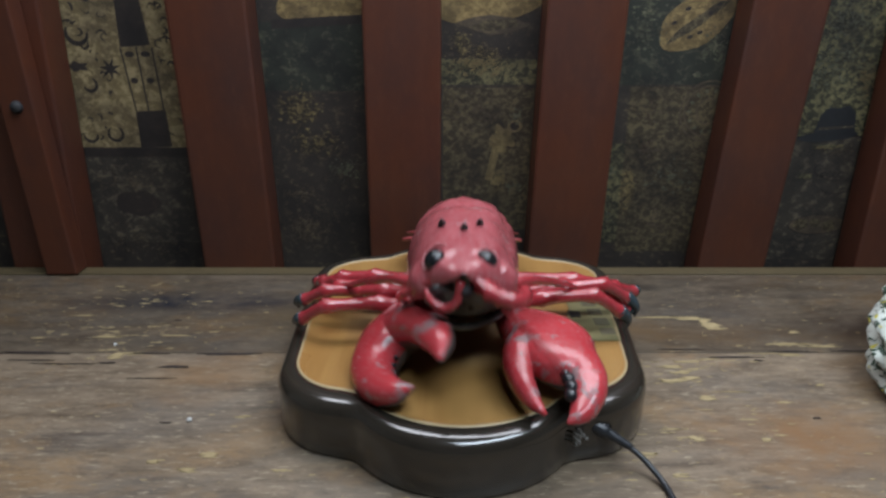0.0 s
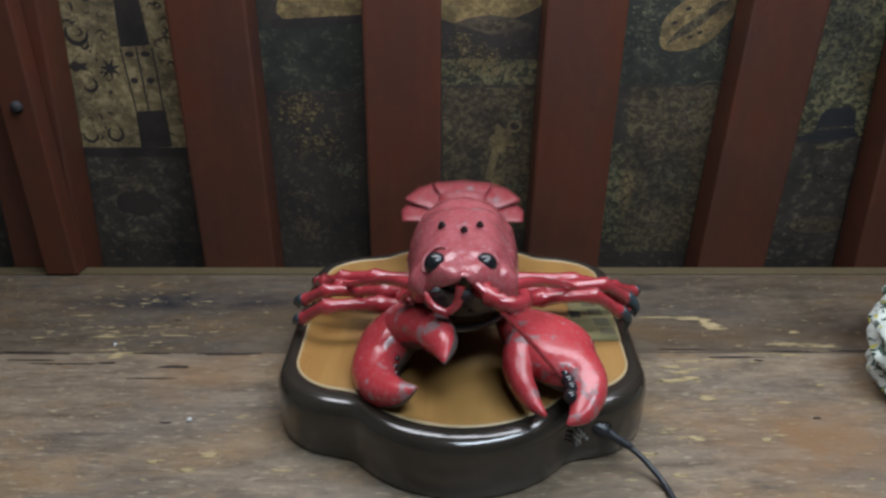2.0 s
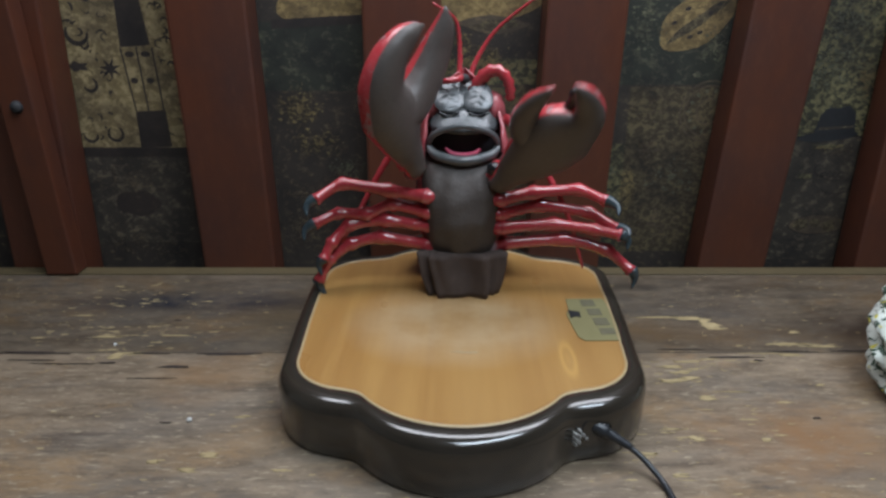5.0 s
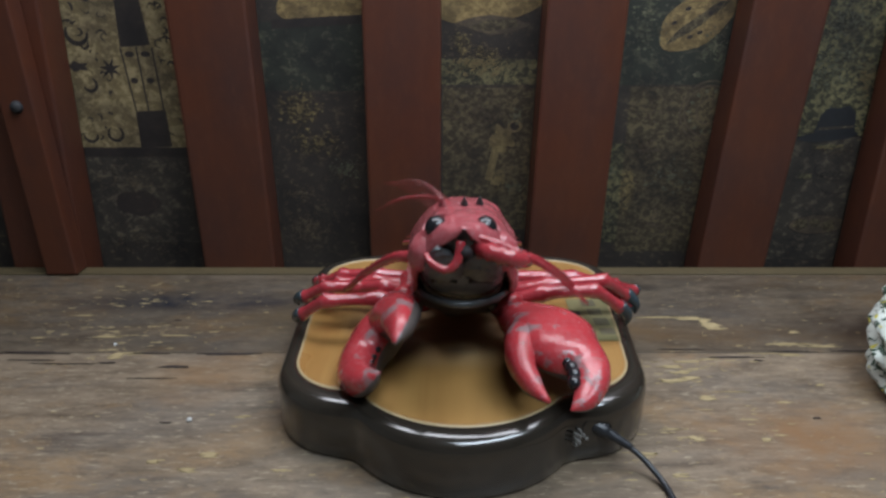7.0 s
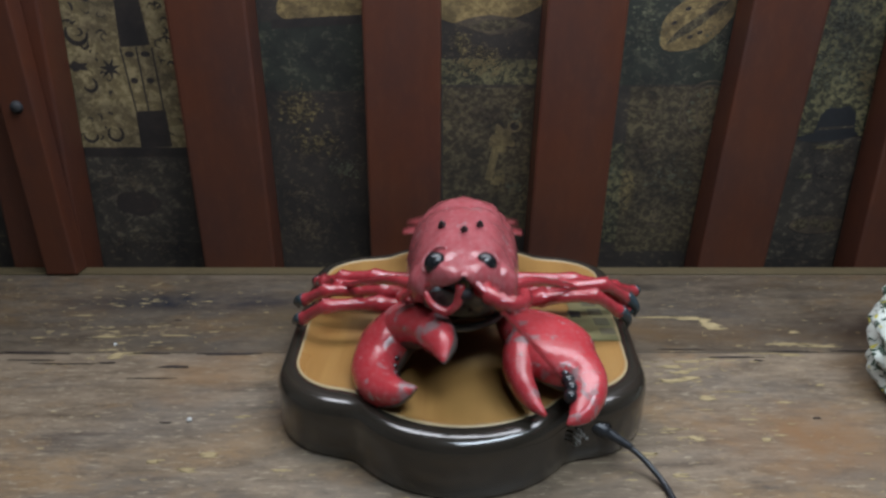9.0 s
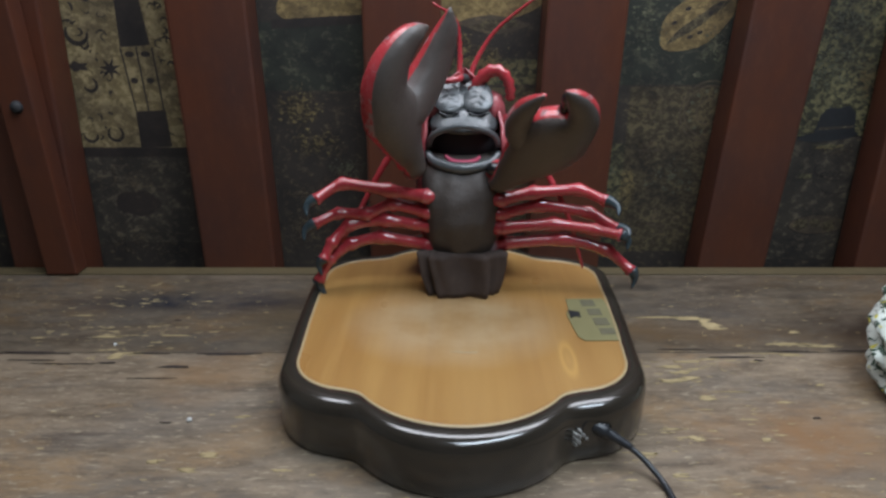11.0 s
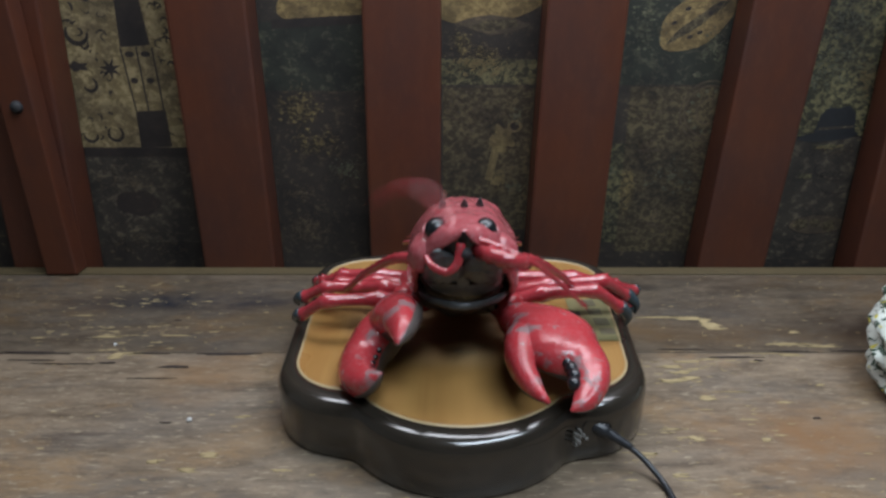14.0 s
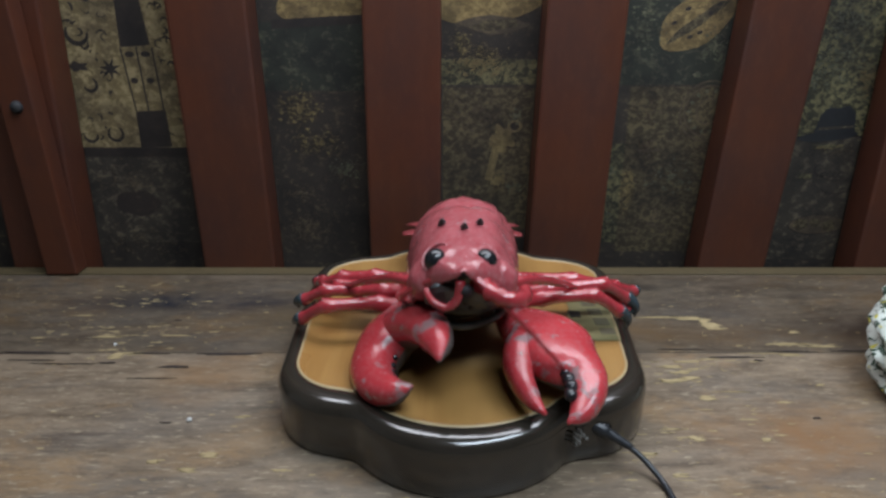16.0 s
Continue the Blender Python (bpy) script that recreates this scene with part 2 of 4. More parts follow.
def smooth_path(pts, steps):
    """Catmull-Rom through rows of numbers."""
    p = [np.array(q, float) for q in pts]
    p = [2 * p[0] - p[1]] + p + [2 * p[-1] - p[-2]]
    out = []
    for i in range(1, len(p) - 2):
        for k in range(steps):
            t = k / steps
            out.append(0.5 * (2 * p[i] + (p[i + 1] - p[i - 1]) * t + (2 * p[i - 1] - 5 * p[i] + 4 * p[i + 1] - p[i + 2]) * t * t
                              + (3 * p[i] - p[i - 1] - 3 * p[i + 1] + p[i + 2]) * t ** 3))
    return out + [p[-2]]


def tube(bm, pts, radii, n=10, flat=1.0, mat=0, ribs=0.0):
    """A round tube along points; ribs swells every other ring."""
    P = [Vector(q) for q in pts]
    rings = []
    ref = Vector((0, 0, 1))
    for i, q in enumerate(P):
        d = (P[min(i + 1, len(P) - 1)] - P[max(i - 1, 0)]).normalized()
        if abs(d.dot(ref)) > 0.95:
            ref = Vector((1, 0, 0)) if abs(d.x) < 0.9 else Vector((0, 1, 0))
        u = d.cross(ref).normalized()
        v = u.cross(d).normalized()
        r = radii[i] * (1 + (ribs if i % 2 else -ribs))
        rings.append(ell(q, u, v, r, r * flat, n))
    return loft(bm, rings, mat=mat)


def box(bm, x0, x1, y0, y1, z0, z1, bev=0.0, mat=0):
    r = bmesh.ops.create_cube(bm, size=1)
    for v in r["verts"]:
        v.co = Vector(((x0 + x1) / 2 + v.co.x * (x1 - x0), (y0 + y1) / 2 + v.co.y * (y1 - y0), (z0 + z1) / 2 + v.co.z * (z1 - z0)))
    fs = {f for v in r["verts"] for f in v.link_faces}
    for f in fs:
        f.material_index = mat
    if bev:
        es = {e for v in r["verts"] for e in v.link_edges}
        bmesh.ops.bevel(bm, geom=list(es), offset=bev, segments=2, affect="EDGES", profile=0.6)


def ball(bm, c, rx, ry, rz, u=16, v=10, m=None, mat=0):
    r = bmesh.ops.create_uvsphere(bm, u_segments=u, v_segments=v, radius=1)
    for q in r["verts"]:
        p = Vector((q.co.x * rx, q.co.y * ry, q.co.z * rz))
        q.co = (m @ p if m else p) + Vector(c)
    for f in {f for q in r["verts"] for f in q.link_faces}:
        f.material_index = mat


def structure(o):
    return tagged(o, kind="structure")


# ---- room ----
TY = 0.652          # rear edge of the table
bm = bmesh.new()
WALL = 0.694        # face of the papered wall
box(bm, -2.2, 2.2, WALL, 0.80, -0.75, 1.9)
wall_north = tagged(ob_from("wall_north", bm, WALLP, smooth=False), "wall papered with a dark faded collage print", "wall", kind="structure")
for nm, dims in (("wall_south", (-2.2, 2.2, -2.1, -2.0, -0.75, 1.9)), ("wall_east", (2.2, 2.3, -2.1, 0.8, -0.75, 1.9)), ("wall_west", (-2.3, -2.2, -2.1, 0.8, -0.75, 1.9)),
                 ("floor", (-2.3, 2.3, -2.1, 0.8, -0.80, -0.75)), ("ceiling", (-2.3, 2.3, -2.1, 0.8, 1.9, 1.95))):
    bm = bmesh.new()
    box(bm, *dims)
    structure(ob_from(nm, bm, PLASTER, smooth=False))


def print_patch(name, pts, mat, label, lift):
    """A flat piece of print pasted on the wall; pts are (x, z)."""
    bm = bmesh.new()
    y = WALL - lift
    pts = [(x * PRINT, 0.275 + (z - 0.275) * PRINT) for x, z in pts]
    fr = [bm.verts.new((x, y, z)) for x, z in pts]
    bk = [bm.verts.new((x, WALL + 0.001, z)) for x, z in pts]
    bm.faces.new(fr)
    for i in range(len(pts)):
        j = (i + 1) % len(pts)
        bm.faces.new((fr[i], fr[j], bk[j], bk[i]))
    o = ob_from(name, bm, mat, wall_north, smooth=False, label=label)
    return o


def rect(x0, x1, z0, z1, rot=0.0):
    cx, cz = (x0 + x1) / 2, (z0 + z1) / 2
    c, s = math.cos(radians(rot)), math.sin(radians(rot))
    return [(cx + (x - cx) * c - (z - cz) * s, cz + (x - cx) * s + (z - cz) * c) for x, z in ((x0, z0), (x1, z0), (x1, z1), (x0, z1))]


def oval(cx, cz, rx, rz, rot=0.0, n=24, a0=0, a1=360, wob=0.0):
    c, s = math.cos(radians(rot)), math.sin(radians(rot))
    out = []
    for i in range(n):
        t = radians(a0 + (a1 - a0) * i / (n if a1 - a0 == 360 else n - 1))
        k = 1 + wob * math.sin(5 * t + cx * 90)
        x, z = rx * k * math.cos(t), rz * k * math.sin(t)
        out.append((cx + x * c - z * s, cz + x * s + z * c))
    return out


# prints on the wall, bay by bay
PRINT = 1.0236      # size of the printed motifs
L1, L2, L3, L4 = 0.00010, 0.00020, 0.00030, 0.00040
print_patch("print_sheet", rect(-0.385, -0.255, 0.126, 0.42), P_CREAM, "faded cream print with dark doodles", L1)
print_patch("print_sheet", [(-0.3170, 0.31), (-0.3196, 0.2261), (-0.2896, 0.2283), (-0.2975, 0.31)], P_INK, "black-brown printed block", L2)
print_patch("print_sheet", [(-0.3151, 0.1255), (-0.2825, 0.1267), (-0.2837, 0.1646), (-0.3146, 0.1629)], P_INK, "black-brown printed block", L2)
print_patch("print_sheet", rect(-0.385, -0.20, 0.1165, 0.1252), P_INK, "black-brown printed band", L2)
print_patch("print_sheet", rect(-0.385, -0.18, 0.02, 0.115), P_GREY, "grey-brown vintage label print", L1)
print_patch("print_figure", oval(-0.3282, 0.065, 0.024, 0.014, wob=0.06), P_INK, "dark oval printed emblem", L2)
for x0, x1 in ((-0.3190, -0.3130), (-0.3030, -0.3002)):
    print_patch("print_figure", [(x1 + 0.0005, 0.168), (x1 + 0.0115, 0.168), (x0 + 0.0135, 0.223), (x0 + 0.0005, 0.223)], P_CREAM, "cream printed column", L3)
    print_patch("print_figure", oval(x0 + 0.0075, 0.2195, 0.0048, 0.0028), P_INK, "dark printed ring", L4)
    print_patch("print_figure", oval(x0 + 0.0085, 0.194, 0.0038, 0.0030), P_INK, "dark printed ring", L4)
for x0, x1 in ((-0.3196, -0.3139), (-0.3040, -0.3012), (-0.2884, -0.2855)):
    print_patch("print_figure", [(x1 - 0.0007, 0.164), (x1 + 0.0009, 0.164), (x0 + 0.0009, 0.226), (x0 - 0.0007, 0.226)], P_INK, "dark printed line", L4)
star = [(-0.3329 + (0.0120 if i % 2 == 0 else 0.0042) * math.cos(i * math.pi / 7 + 0.3), 0.2055 + (0.0120 if i % 2 == 0 else 0.0042) * math.sin(i * math.pi / 7 + 0.3)) for i in range(14)]
print_patch("print_figure", star, P_INK, "dark splash-shaped doodle", L2)
print_patch("print_figure", oval(-0.3652, 0.2077, 0.010, 0.0045, 0, 18, wob=0.3), P_INK, "dark smeared doodle", L2)


def doodle(cx, cz, r, a0, a1, w=0.0016, squash=1.0):
    """A curved pen stroke."""
    o, i = [], []
    for k in range(12):
        t = radians(a0 + (a1 - a0) * k / 11)
        ww = w * (0.35 + 0.65 * math.sin(math.pi * (k + 0.5) / 12))
        o.append((cx + (r + ww) * math.cos(t), cz + (r + ww) * squash * math.sin(t)))
        i.append((cx + (r - ww) * math.cos(t), cz + (r - ww) * squash * math.sin(t)))
    print_patch("print_stroke", o + i[::-1], P_INK, "dark brush-drawn doodle", L2)


rng = random.Random(4)
doodle(-0.3600, 0.2400, 0.0105, 150, 360, 0.0024)
doodle(-0.3390, 0.1403, 0.0075, 130, 420, 0.0017)
doodle(-0.3650, 0.1390, 0.0070, 180, 370, 0.0017)
doodle(-0.3560, 0.1900, 0.0065, 200, 420, 0.0018)
for k in range(80):
    x, zz = rng.uniform(-0.372, -0.262), rng.uniform(0.13, 0.30)
    if not (-0.327 < x < -0.283 and 0.12 < zz):
        a = rng.uniform(0, 360)
        doodle(x, zz, rng.uniform(0.0018, 0.0055), a, a + rng.uniform(90, 260), rng.uniform(0.0006, 0.0013), rng.uniform(0.6, 1.2))

# second bay
print_patch("print_sheet", rect(-0.19, -0.07, 0.184, 0.25), P_GREEN, "dark green faded print", L1)
print_patch("print_figure", oval(-0.115, 0.266, 0.048, 0.018, 4, wob=0.03), P_BUN, "ochre sandwich print", L2)
print_patch("print_figure", rect(-0.168, -0.07, 0.246, 0.2545, 3), P_INK, "dark printed filling", L3)
# third bay
print_patch("print_sheet", rect(-0.01, 0.13, 0.19, 0.215), P_LEAF, "olive mottled print", L1)
print_patch("print_figure", oval(0.046, 0.268, 0.056, 0.019, 8), P_BUN, "ochre round loaf print", L2)
print_patch("print_figure", [(0.012, 0.2490), (0.030, 0.2545), (0.0472, 0.2565), (0.070, 0.2530), (0.0862, 0.2468), (0.066, 0.2400), (0.0477, 0.2378), (0.026, 0.2435)], BROWN_INK, "brown printed patty", L3)
print_patch("print_figure", oval(0.052, 0.2470, 0.022, 0.0048, 4, wob=0.1), P_BROWN, "dark middle of the printed patty", L4)
print_patch("print_sheet", rect(0.0, 0.10, 0.035, 0.187), P_BROWN, "brown weathered poster print", L1)
print_patch("print_figure", oval(0.074, 0.148, 0.0075, 0.0065), P_CREAM, "small pale printed ring", L2)
print_patch("print_figure", oval(0.074, 0.148, 0.0045, 0.004), P_INK, "dark dot of a printed ring", L3)
print_patch("print_figure", oval(0.062, 0.136, 0.011, 0.013, 20, wob=0.28), OCHRE_INK, "pale bird-shaped print", L1 + 0.00005)
print_patch("print_figure", rect(0.048, 0.056, 0.09, 0.128, -12), OCHRE_INK, "pale printed strip", L2)
# fourth bay
print_patch("print_sheet", rect(0.15, 0.30, 0.19, 0.32), P_GREEN, "dark green leafy print", L1)
print_patch("print_sheet", rect(0.19, 0.29, 0.01, 0.188), P_BROWN, "brown newsprint sheet", L1)
print_patch("print_figure", oval(0.248, 0.251, 0.040, 0.0235, 33, wob=0.03), P_BUN, "ochre sandwich-bun print", L2)
print_patch("print_figure", oval(0.249, 0.2505, 0.034, 0.0045, 36, wob=0.1), P_BROWN, "brown printed filling line", L3)
for x, zz in ((0.226, 0.249), (0.238, 0.262), (0.26, 0.258), (0.252, 0.24), (0.268, 0.266), (0.243, 0.236)):
    print_patch("print_figure", oval(x, zz, 0.003, 0.0018, 20, 10), P_INK, "dark printed speck", L4)
for r0 in (0.03, 0.0255, 0.013):
    o = oval(0.272, 0.163, r0, r0 * 1.05, 0, 30)
    i = oval(0.272, 0.163, r0 - 0.0016, (r0 - 0.0016) * 1.05, 0, 30)
    print_patch("print_figure", o + [o[0], i[0]] + i[:0:-1], BROWN_INK, "pale printed badge ring", L2)
for k in range(14):
    t = k * 2 * math.pi / 14
    print_patch("print_figure", oval(0.272 + 0.02 * math.cos(t), 0.163 + 0.021 * math.sin(t), 0.0022, 0.0016, math.degrees(t), 8), GREEN_INK, "pale mark of a printed badge", L2)
print_patch("print_sheet", rect(0.160, 0.19, 0.02, 0.13), P_LEAF, "olive leaf border print", L1)
# fifth bay
print_patch("print_sheet", rect(0.34, 0.50, 0.138, 0.34), P_LEAF, "olive leaf print", L1)
print_patch("print_sheet", rect(0.345, 0.48, 0.0, 0.136), P_GREY, "grey-brown vintage label print", L1)
print_patch("print_figure", oval(0.3995, 0.1375, 0.031, 0.0052, 5), INKBLACK, "dark hat brim print", L2)
hat = [(0.3838, 0.1390), (0.3877, 0.1600), (0.3955, 0.1680), (0.4040, 0.1665), (0.4156, 0.1688), (0.4235, 0.1618), (0.4262, 0.1415)]
print_patch("print_figure", hat, INKBLACK, "dark hat crown print", L3)
print_patch("print_figure", [(0.3880, 0.1440), (0.4235, 0.1462), (0.4238, 0.1490), (0.3890, 0.1470)], P_GREY, "grey band of the printed hat", L4)
print_patch("print_figure", rect(0.386, 0.418, 0.125, 0.129, 1), P_LEAF, "pale printed lettering bar", L2)
print_patch("print_figure", rect(0.377, 0.391, 0.0925, 0.0975, 2), P_LEAF, "small pale printed plaque", L3)
doodle(0.4010, 0.1020, 0.0080, 100, 300, 0.0010, 0.9)
doodle(0.4150, 0.1000, 0.0140, 200, 375, 0.0009, 0.7)
doodle(0.4190, 0.0830, 0.0150, 190, 350, 0.0014, 0.5)
for x in range(4):
    doodle(0.4040 + 0.0062 * x, 0.0965, 0.0030, 20, 300, 0.0008)
print_patch("print_figure", oval(0.4075, 0.0406, 0.0315, 0.0118, 2, wob=0.02), P_INK, "dark rim of a printed dish", L2)
print_patch("print_figure", oval(0.4075, 0.0408, 0.0300, 0.0105, 2, wob=0.02), BROWN_INK, "brown printed dish of food", L3)
for x, zz, r in ((0.390, 0.041, 0.0080), (0.4055, 0.0425, 0.0060), (0.421, 0.0395, 0.0075)):
    print_patch("print_figure", oval(x, zz, r, r * 0.85, wob=0.08), P_BROWN, "olive printed blot", L4)


def speckle(cx, cz, rx, rz, n, mat, rg):
    """Worn print: a loose cluster of ragged flecks of ink, denser towards its middle."""
    bm = bmesh.new()
    for k in range(4 * n):
        t, d = rg.uniform(0, 2 * math.pi), rg.random() ** 0.7 * rg.choice((0.6, 1.0, 1.0, 1.25))
        x, z = cx * PRINT + rx * d * math.cos(t), 0.275 + (cz - 0.275) * PRINT + rz * d * math.sin(t)
        r = rg.uniform(0.0004, 0.0011) * rg.choice((0.6, 0.8, 1.0, 1.0, 2.2))
        turn, flat = rg.uniform(-0.5, 0.5), rg.uniform(0.4, 0.9)
        ring = []
        for q in range(7):
            a = 2 * math.pi * q / 7
            e = r * rg.uniform(0.5, 1.35)
            ring.append((x + e * math.cos(a + turn), z + e * flat * math.sin(a + turn)))
        loft(bm, [[(px, y, pz) for px, pz in ring] for y in (WALL - 0.00045 - 0.000006 * (k % 9), WALL)])
    o = ob_from("print_speckle", bm, mat, wall_north, smooth=False, label="ragged flecks of faded print")
    o["kind"] = "stuff"


# x, z, half width, half height, count, ink
WORN = ((-0.147, 0.168, 0.021, 0.021, 70, 0), (-0.131, 0.130, 0.025, 0.014, 46, 0), (-0.103, 0.102, 0.019, 0.015, 40, 1), (-0.148, 0.075, 0.011, 0.008, 12, 2), (-0.148, 0.036, 0.029, 0.023, 80, 2), (-0.183, 0.153, 0.005, 0.025, 24, 2),
          (0.037, 0.213, 0.031, 0.016, 110, 0), (0.017, 0.235, 0.012, 0.008, 18, 0), (0.059, 0.131, 0.012, 0.011, 46, 0), (0.075, 0.157, 0.009, 0.009, 16, 1), (0.058, 0.093, 0.011, 0.017, 36, 0), (0.010, 0.166, 0.012, 0.016, 30, 2),
          (0.038, 0.162, 0.018, 0.024, 40, 2), (0.076, 0.084, 0.012, 0.006, 14, 1), (0.202, 0.247, 0.022, 0.026, 50, 1), (0.270, 0.228, 0.015, 0.017, 34, 1), (0.254, 0.199, 0.008, 0.003, 8, 1), (0.197, 0.081, 0.008, 0.024, 46, 0),
          (0.179, 0.101, 0.005, 0.005, 7, 1), (0.211, 0.125, 0.014, 0.013, 30, 2), (0.245, 0.095, 0.029, 0.020, 46, 1), (0.238, 0.039, 0.033, 0.027, 50, 2), (0.179, 0.049, 0.008, 0.006, 10, 1), (0.205, 0.168, 0.025, 0.019, 36, 2),
          (0.397, 0.252, 0.030, 0.018, 70, 1), (0.391, 0.215, 0.032, 0.025, 80, 1), (0.430, 0.196, 0.020, 0.020, 50, 0), (0.378, 0.196, 0.021, 0.010, 30, 1), (0.401, 0.125, 0.028, 0.003, 10, 0), (0.447, 0.150, 0.010, 0.004, 10, 1),
          (0.412, 0.121, 0.028, 0.010, 24, 2), (-0.330, 0.090, 0.041, 0.020, 60, 2), (-0.332, 0.026, 0.049, 0.021, 50, 2))
rng = random.Random(8)
for cx, cz, rx, rz, n, ink in WORN:
    speckle(cx, cz, rx, rz, n, (OCHRE_INK, GREEN_INK, BROWN_INK)[ink], rng)

# ---- slats ----
def leaning(bm, x0, x1, w, y0, y1, z0, z1, bev):
    """An upright board whose middle runs from x0 at its foot to x1 at its head."""
    box(bm, -w / 2, w / 2, y0, y1, z0, z1, bev=bev)
    for v in bm.verts:
        v.co.x += x0 + (x1 - x0) * (v.co.z - z0) / (z1 - z0)


# middle at the table's height, middle 0.24 m above it, width: hand-nailed, none quite plumb
SLATS = ((-0.577, -0.575, 0.077), (-0.4230, -0.4160, 0.077), (-0.2188, -0.2220, 0.0766), (-0.0400, -0.0390, 0.0747), (0.1292, 0.1354, 0.0766), (0.3115, 0.3250, 0.0722), (0.4815, 0.4810, 0.077), (0.662, 0.668, 0.077))
for low, high, w in SLATS:
    bm = bmesh.new()
    k = (high - low) / 0.238
    leaning(bm, low - 0.043 * k, low + 0.597 * k, w, 0.6525, 0.6905, -0.02, 0.62, 0.003)
    o = ob_from("slat", bm, SLAT, smooth=False)
    tagged(o, "upright red-brown varnished wooden slat behind the table", "slat", "slats against the papered wall")
bm = bmesh.new()
leaning(bm, -0.3981, -0.4216, 0.0325, 0.630, 0.6515, 0.0015, 0.62, 0.002)
post = tagged(ob_from("post", bm, SLAT, smooth=False), "narrow red-brown wooden post with a dark bolt", "post")
bm = bmesh.new()
bmesh.ops.create_cone(bm, cap_ends=True, segments=14, radius1=0.0062, radius2=0.0045, depth=0.004, matrix=pose(-0.4045, 0.628, 0.1752, 90))
part("bolt", bm, BOLT, post, "blackened round bolt head")

# ---- table ----
table = tagged(new("table"), "worn brown wooden table with chips and cracks", "table")
box_list = (("plank", -1.1, 1.1, 0.4728, 0.634), ("plank", -1.1, 1.1, 0.16, 0.4722), ("plank", -1.1, 1.1, -0.14, 0.158), ("edge_strip", -1.1, 1.1, 0.635, TY))
for nm, x0, x1, y0, y1 in box_list:
    bm = bmesh.new()
    box(bm, x0, x1, y0, y1, -0.035, 0.0 if nm == "plank" else 0.001, bev=0.0007)
    part(nm, bm, STRIP if nm == "edge_strip" else DIMMED_TABLE if y0 > 0.4 else TABLE, table, smooth=False)
for x in (-0.95, 0.95):
    for y in (-0.08, 0.58):
        bm = bmesh.new()
        box(bm, x - 0.035, x + 0.035, y - 0.035, y + 0.035, -0.75, -0.0352, bev=0.004)
        part("leg", bm, TABLE, table, smooth=False)

# ---- lobster toy ----
TOY = pose(0.0150, 0.474, 0, 0, 0, -1.5)
toy = tagged(new("animated_lobster_plaque"), "red rubber lobster on a lacquered wooden plaque, moving", "novelty toy")
toy.matrix_basis = TOY


def quarter(hw, hl, nx, ny, cr):
    """A quarter of the plaque's outline: end lobe, notch, corner."""
    pts = []
    R = (nx ** 2 + (hl - ny) ** 2) / (2 * (hl - ny))
    for k in range(9):
        t = k / 8 * math.asin(min(1, nx / R))
        pts.append((R * math.sin(t), hl - R + R * math.cos(t)))
    pts[-1] = (nx, ny)
    pts.append((nx + 0.006, ny - 0.003))
    cx, cy = hw - cr, ny - 0.005 - cr
    pts.append((nx + 0.011, ny - 0.0045))
    for k in range(9):
        t = math.pi / 2 * (1 - k / 8) * 0.93
        pts.append((cx + cr * math.cos(t), cy + cr * math.sin(t)))
    return pts


def outline(grow):
    q = quarter(0.1128 + grow * 1.15, 0.1552 + grow * 1.62, 0.0632 + grow * 0.15, 0.1222 + grow * 1.78, 0.041 + grow)
    q.append((0.1128 + grow * 1.15 + 0.0015, 0.0))
    a = [(x, -y) for x, y in q]                       # front, right half
    full = a[:-1] + [q[-1]] + [(x, y) for x, y in q[:-1]][::-1]
    left = [(-x, y) for x, y in full[1:-1]][::-1]
    # the rear end is a little shorter and broader than the front
    return [(x * (1 + 0.0005 * min(120, max(0, 1000 * y + 70))), y * (0.87 if y > 0 else 1) + 0.016 * x) for x, y in full + left]


def chaikin(pts):
    out = []
    for i, (x, y) in enumerate(pts):
        X, Y = pts[(i + 1) % len(pts)]
        out += [(0.75 * x + 0.25 * X, 0.75 * y + 0.25 * Y), (0.25 * x + 0.75 * X, 0.25 * y + 0.75 * Y)]
    return out


prof = [(0.0088, 0.0), (0.0099, 0.002), (0.0105, 0.012), (0.0106, 0.029), (0.0102, 0.0345), (0.0088, 0.0382), (0.0068, 0.0403), (0.0040, 0.0415), (0.0015, 0.0412), (0.0, 0.0400), (-0.0005, 0.0375)]
bm = bmesh.new()
loft(bm, [[(x, y, zz) for x, y in chaikin(outline(g))] for g, zz in prof], caps=True)
part("rim", bm, RIM, toy, "dark brown lacquered plaque rim")
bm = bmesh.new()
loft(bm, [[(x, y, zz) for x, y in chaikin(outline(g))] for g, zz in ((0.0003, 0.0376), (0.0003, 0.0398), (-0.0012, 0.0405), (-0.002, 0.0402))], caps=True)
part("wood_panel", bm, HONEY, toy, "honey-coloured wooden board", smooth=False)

bm = bmesh.new()
loft(bm, [[(x, y, zz) for x, y in chaikin(outline(g))] for g, zz in ((0.0008, 0.0398), (0.0006, 0.0410), (-0.0004, 0.0410), (-0.0006, 0.0398))], caps=False)
part("inlay", bm, PALE, toy, "thin pale line round the board")

bm = bmesh.new()
for x, y, ln in ((-0.003, -0.0693, 0.006), (0.0045, -0.0702, 0.0065), (0.009, -0.0690, 0.004)):
    tube(bm, [(x - ln, y, 0.0401), (x, y + 0.0004, 0.04035), (x + ln, y - 0.0003, 0.0401)], [0.0003, 0.0008, 0.0003], n=6, flat=0.3)
part("scratch", bm, PALE, toy, "small pale scratch in the board")

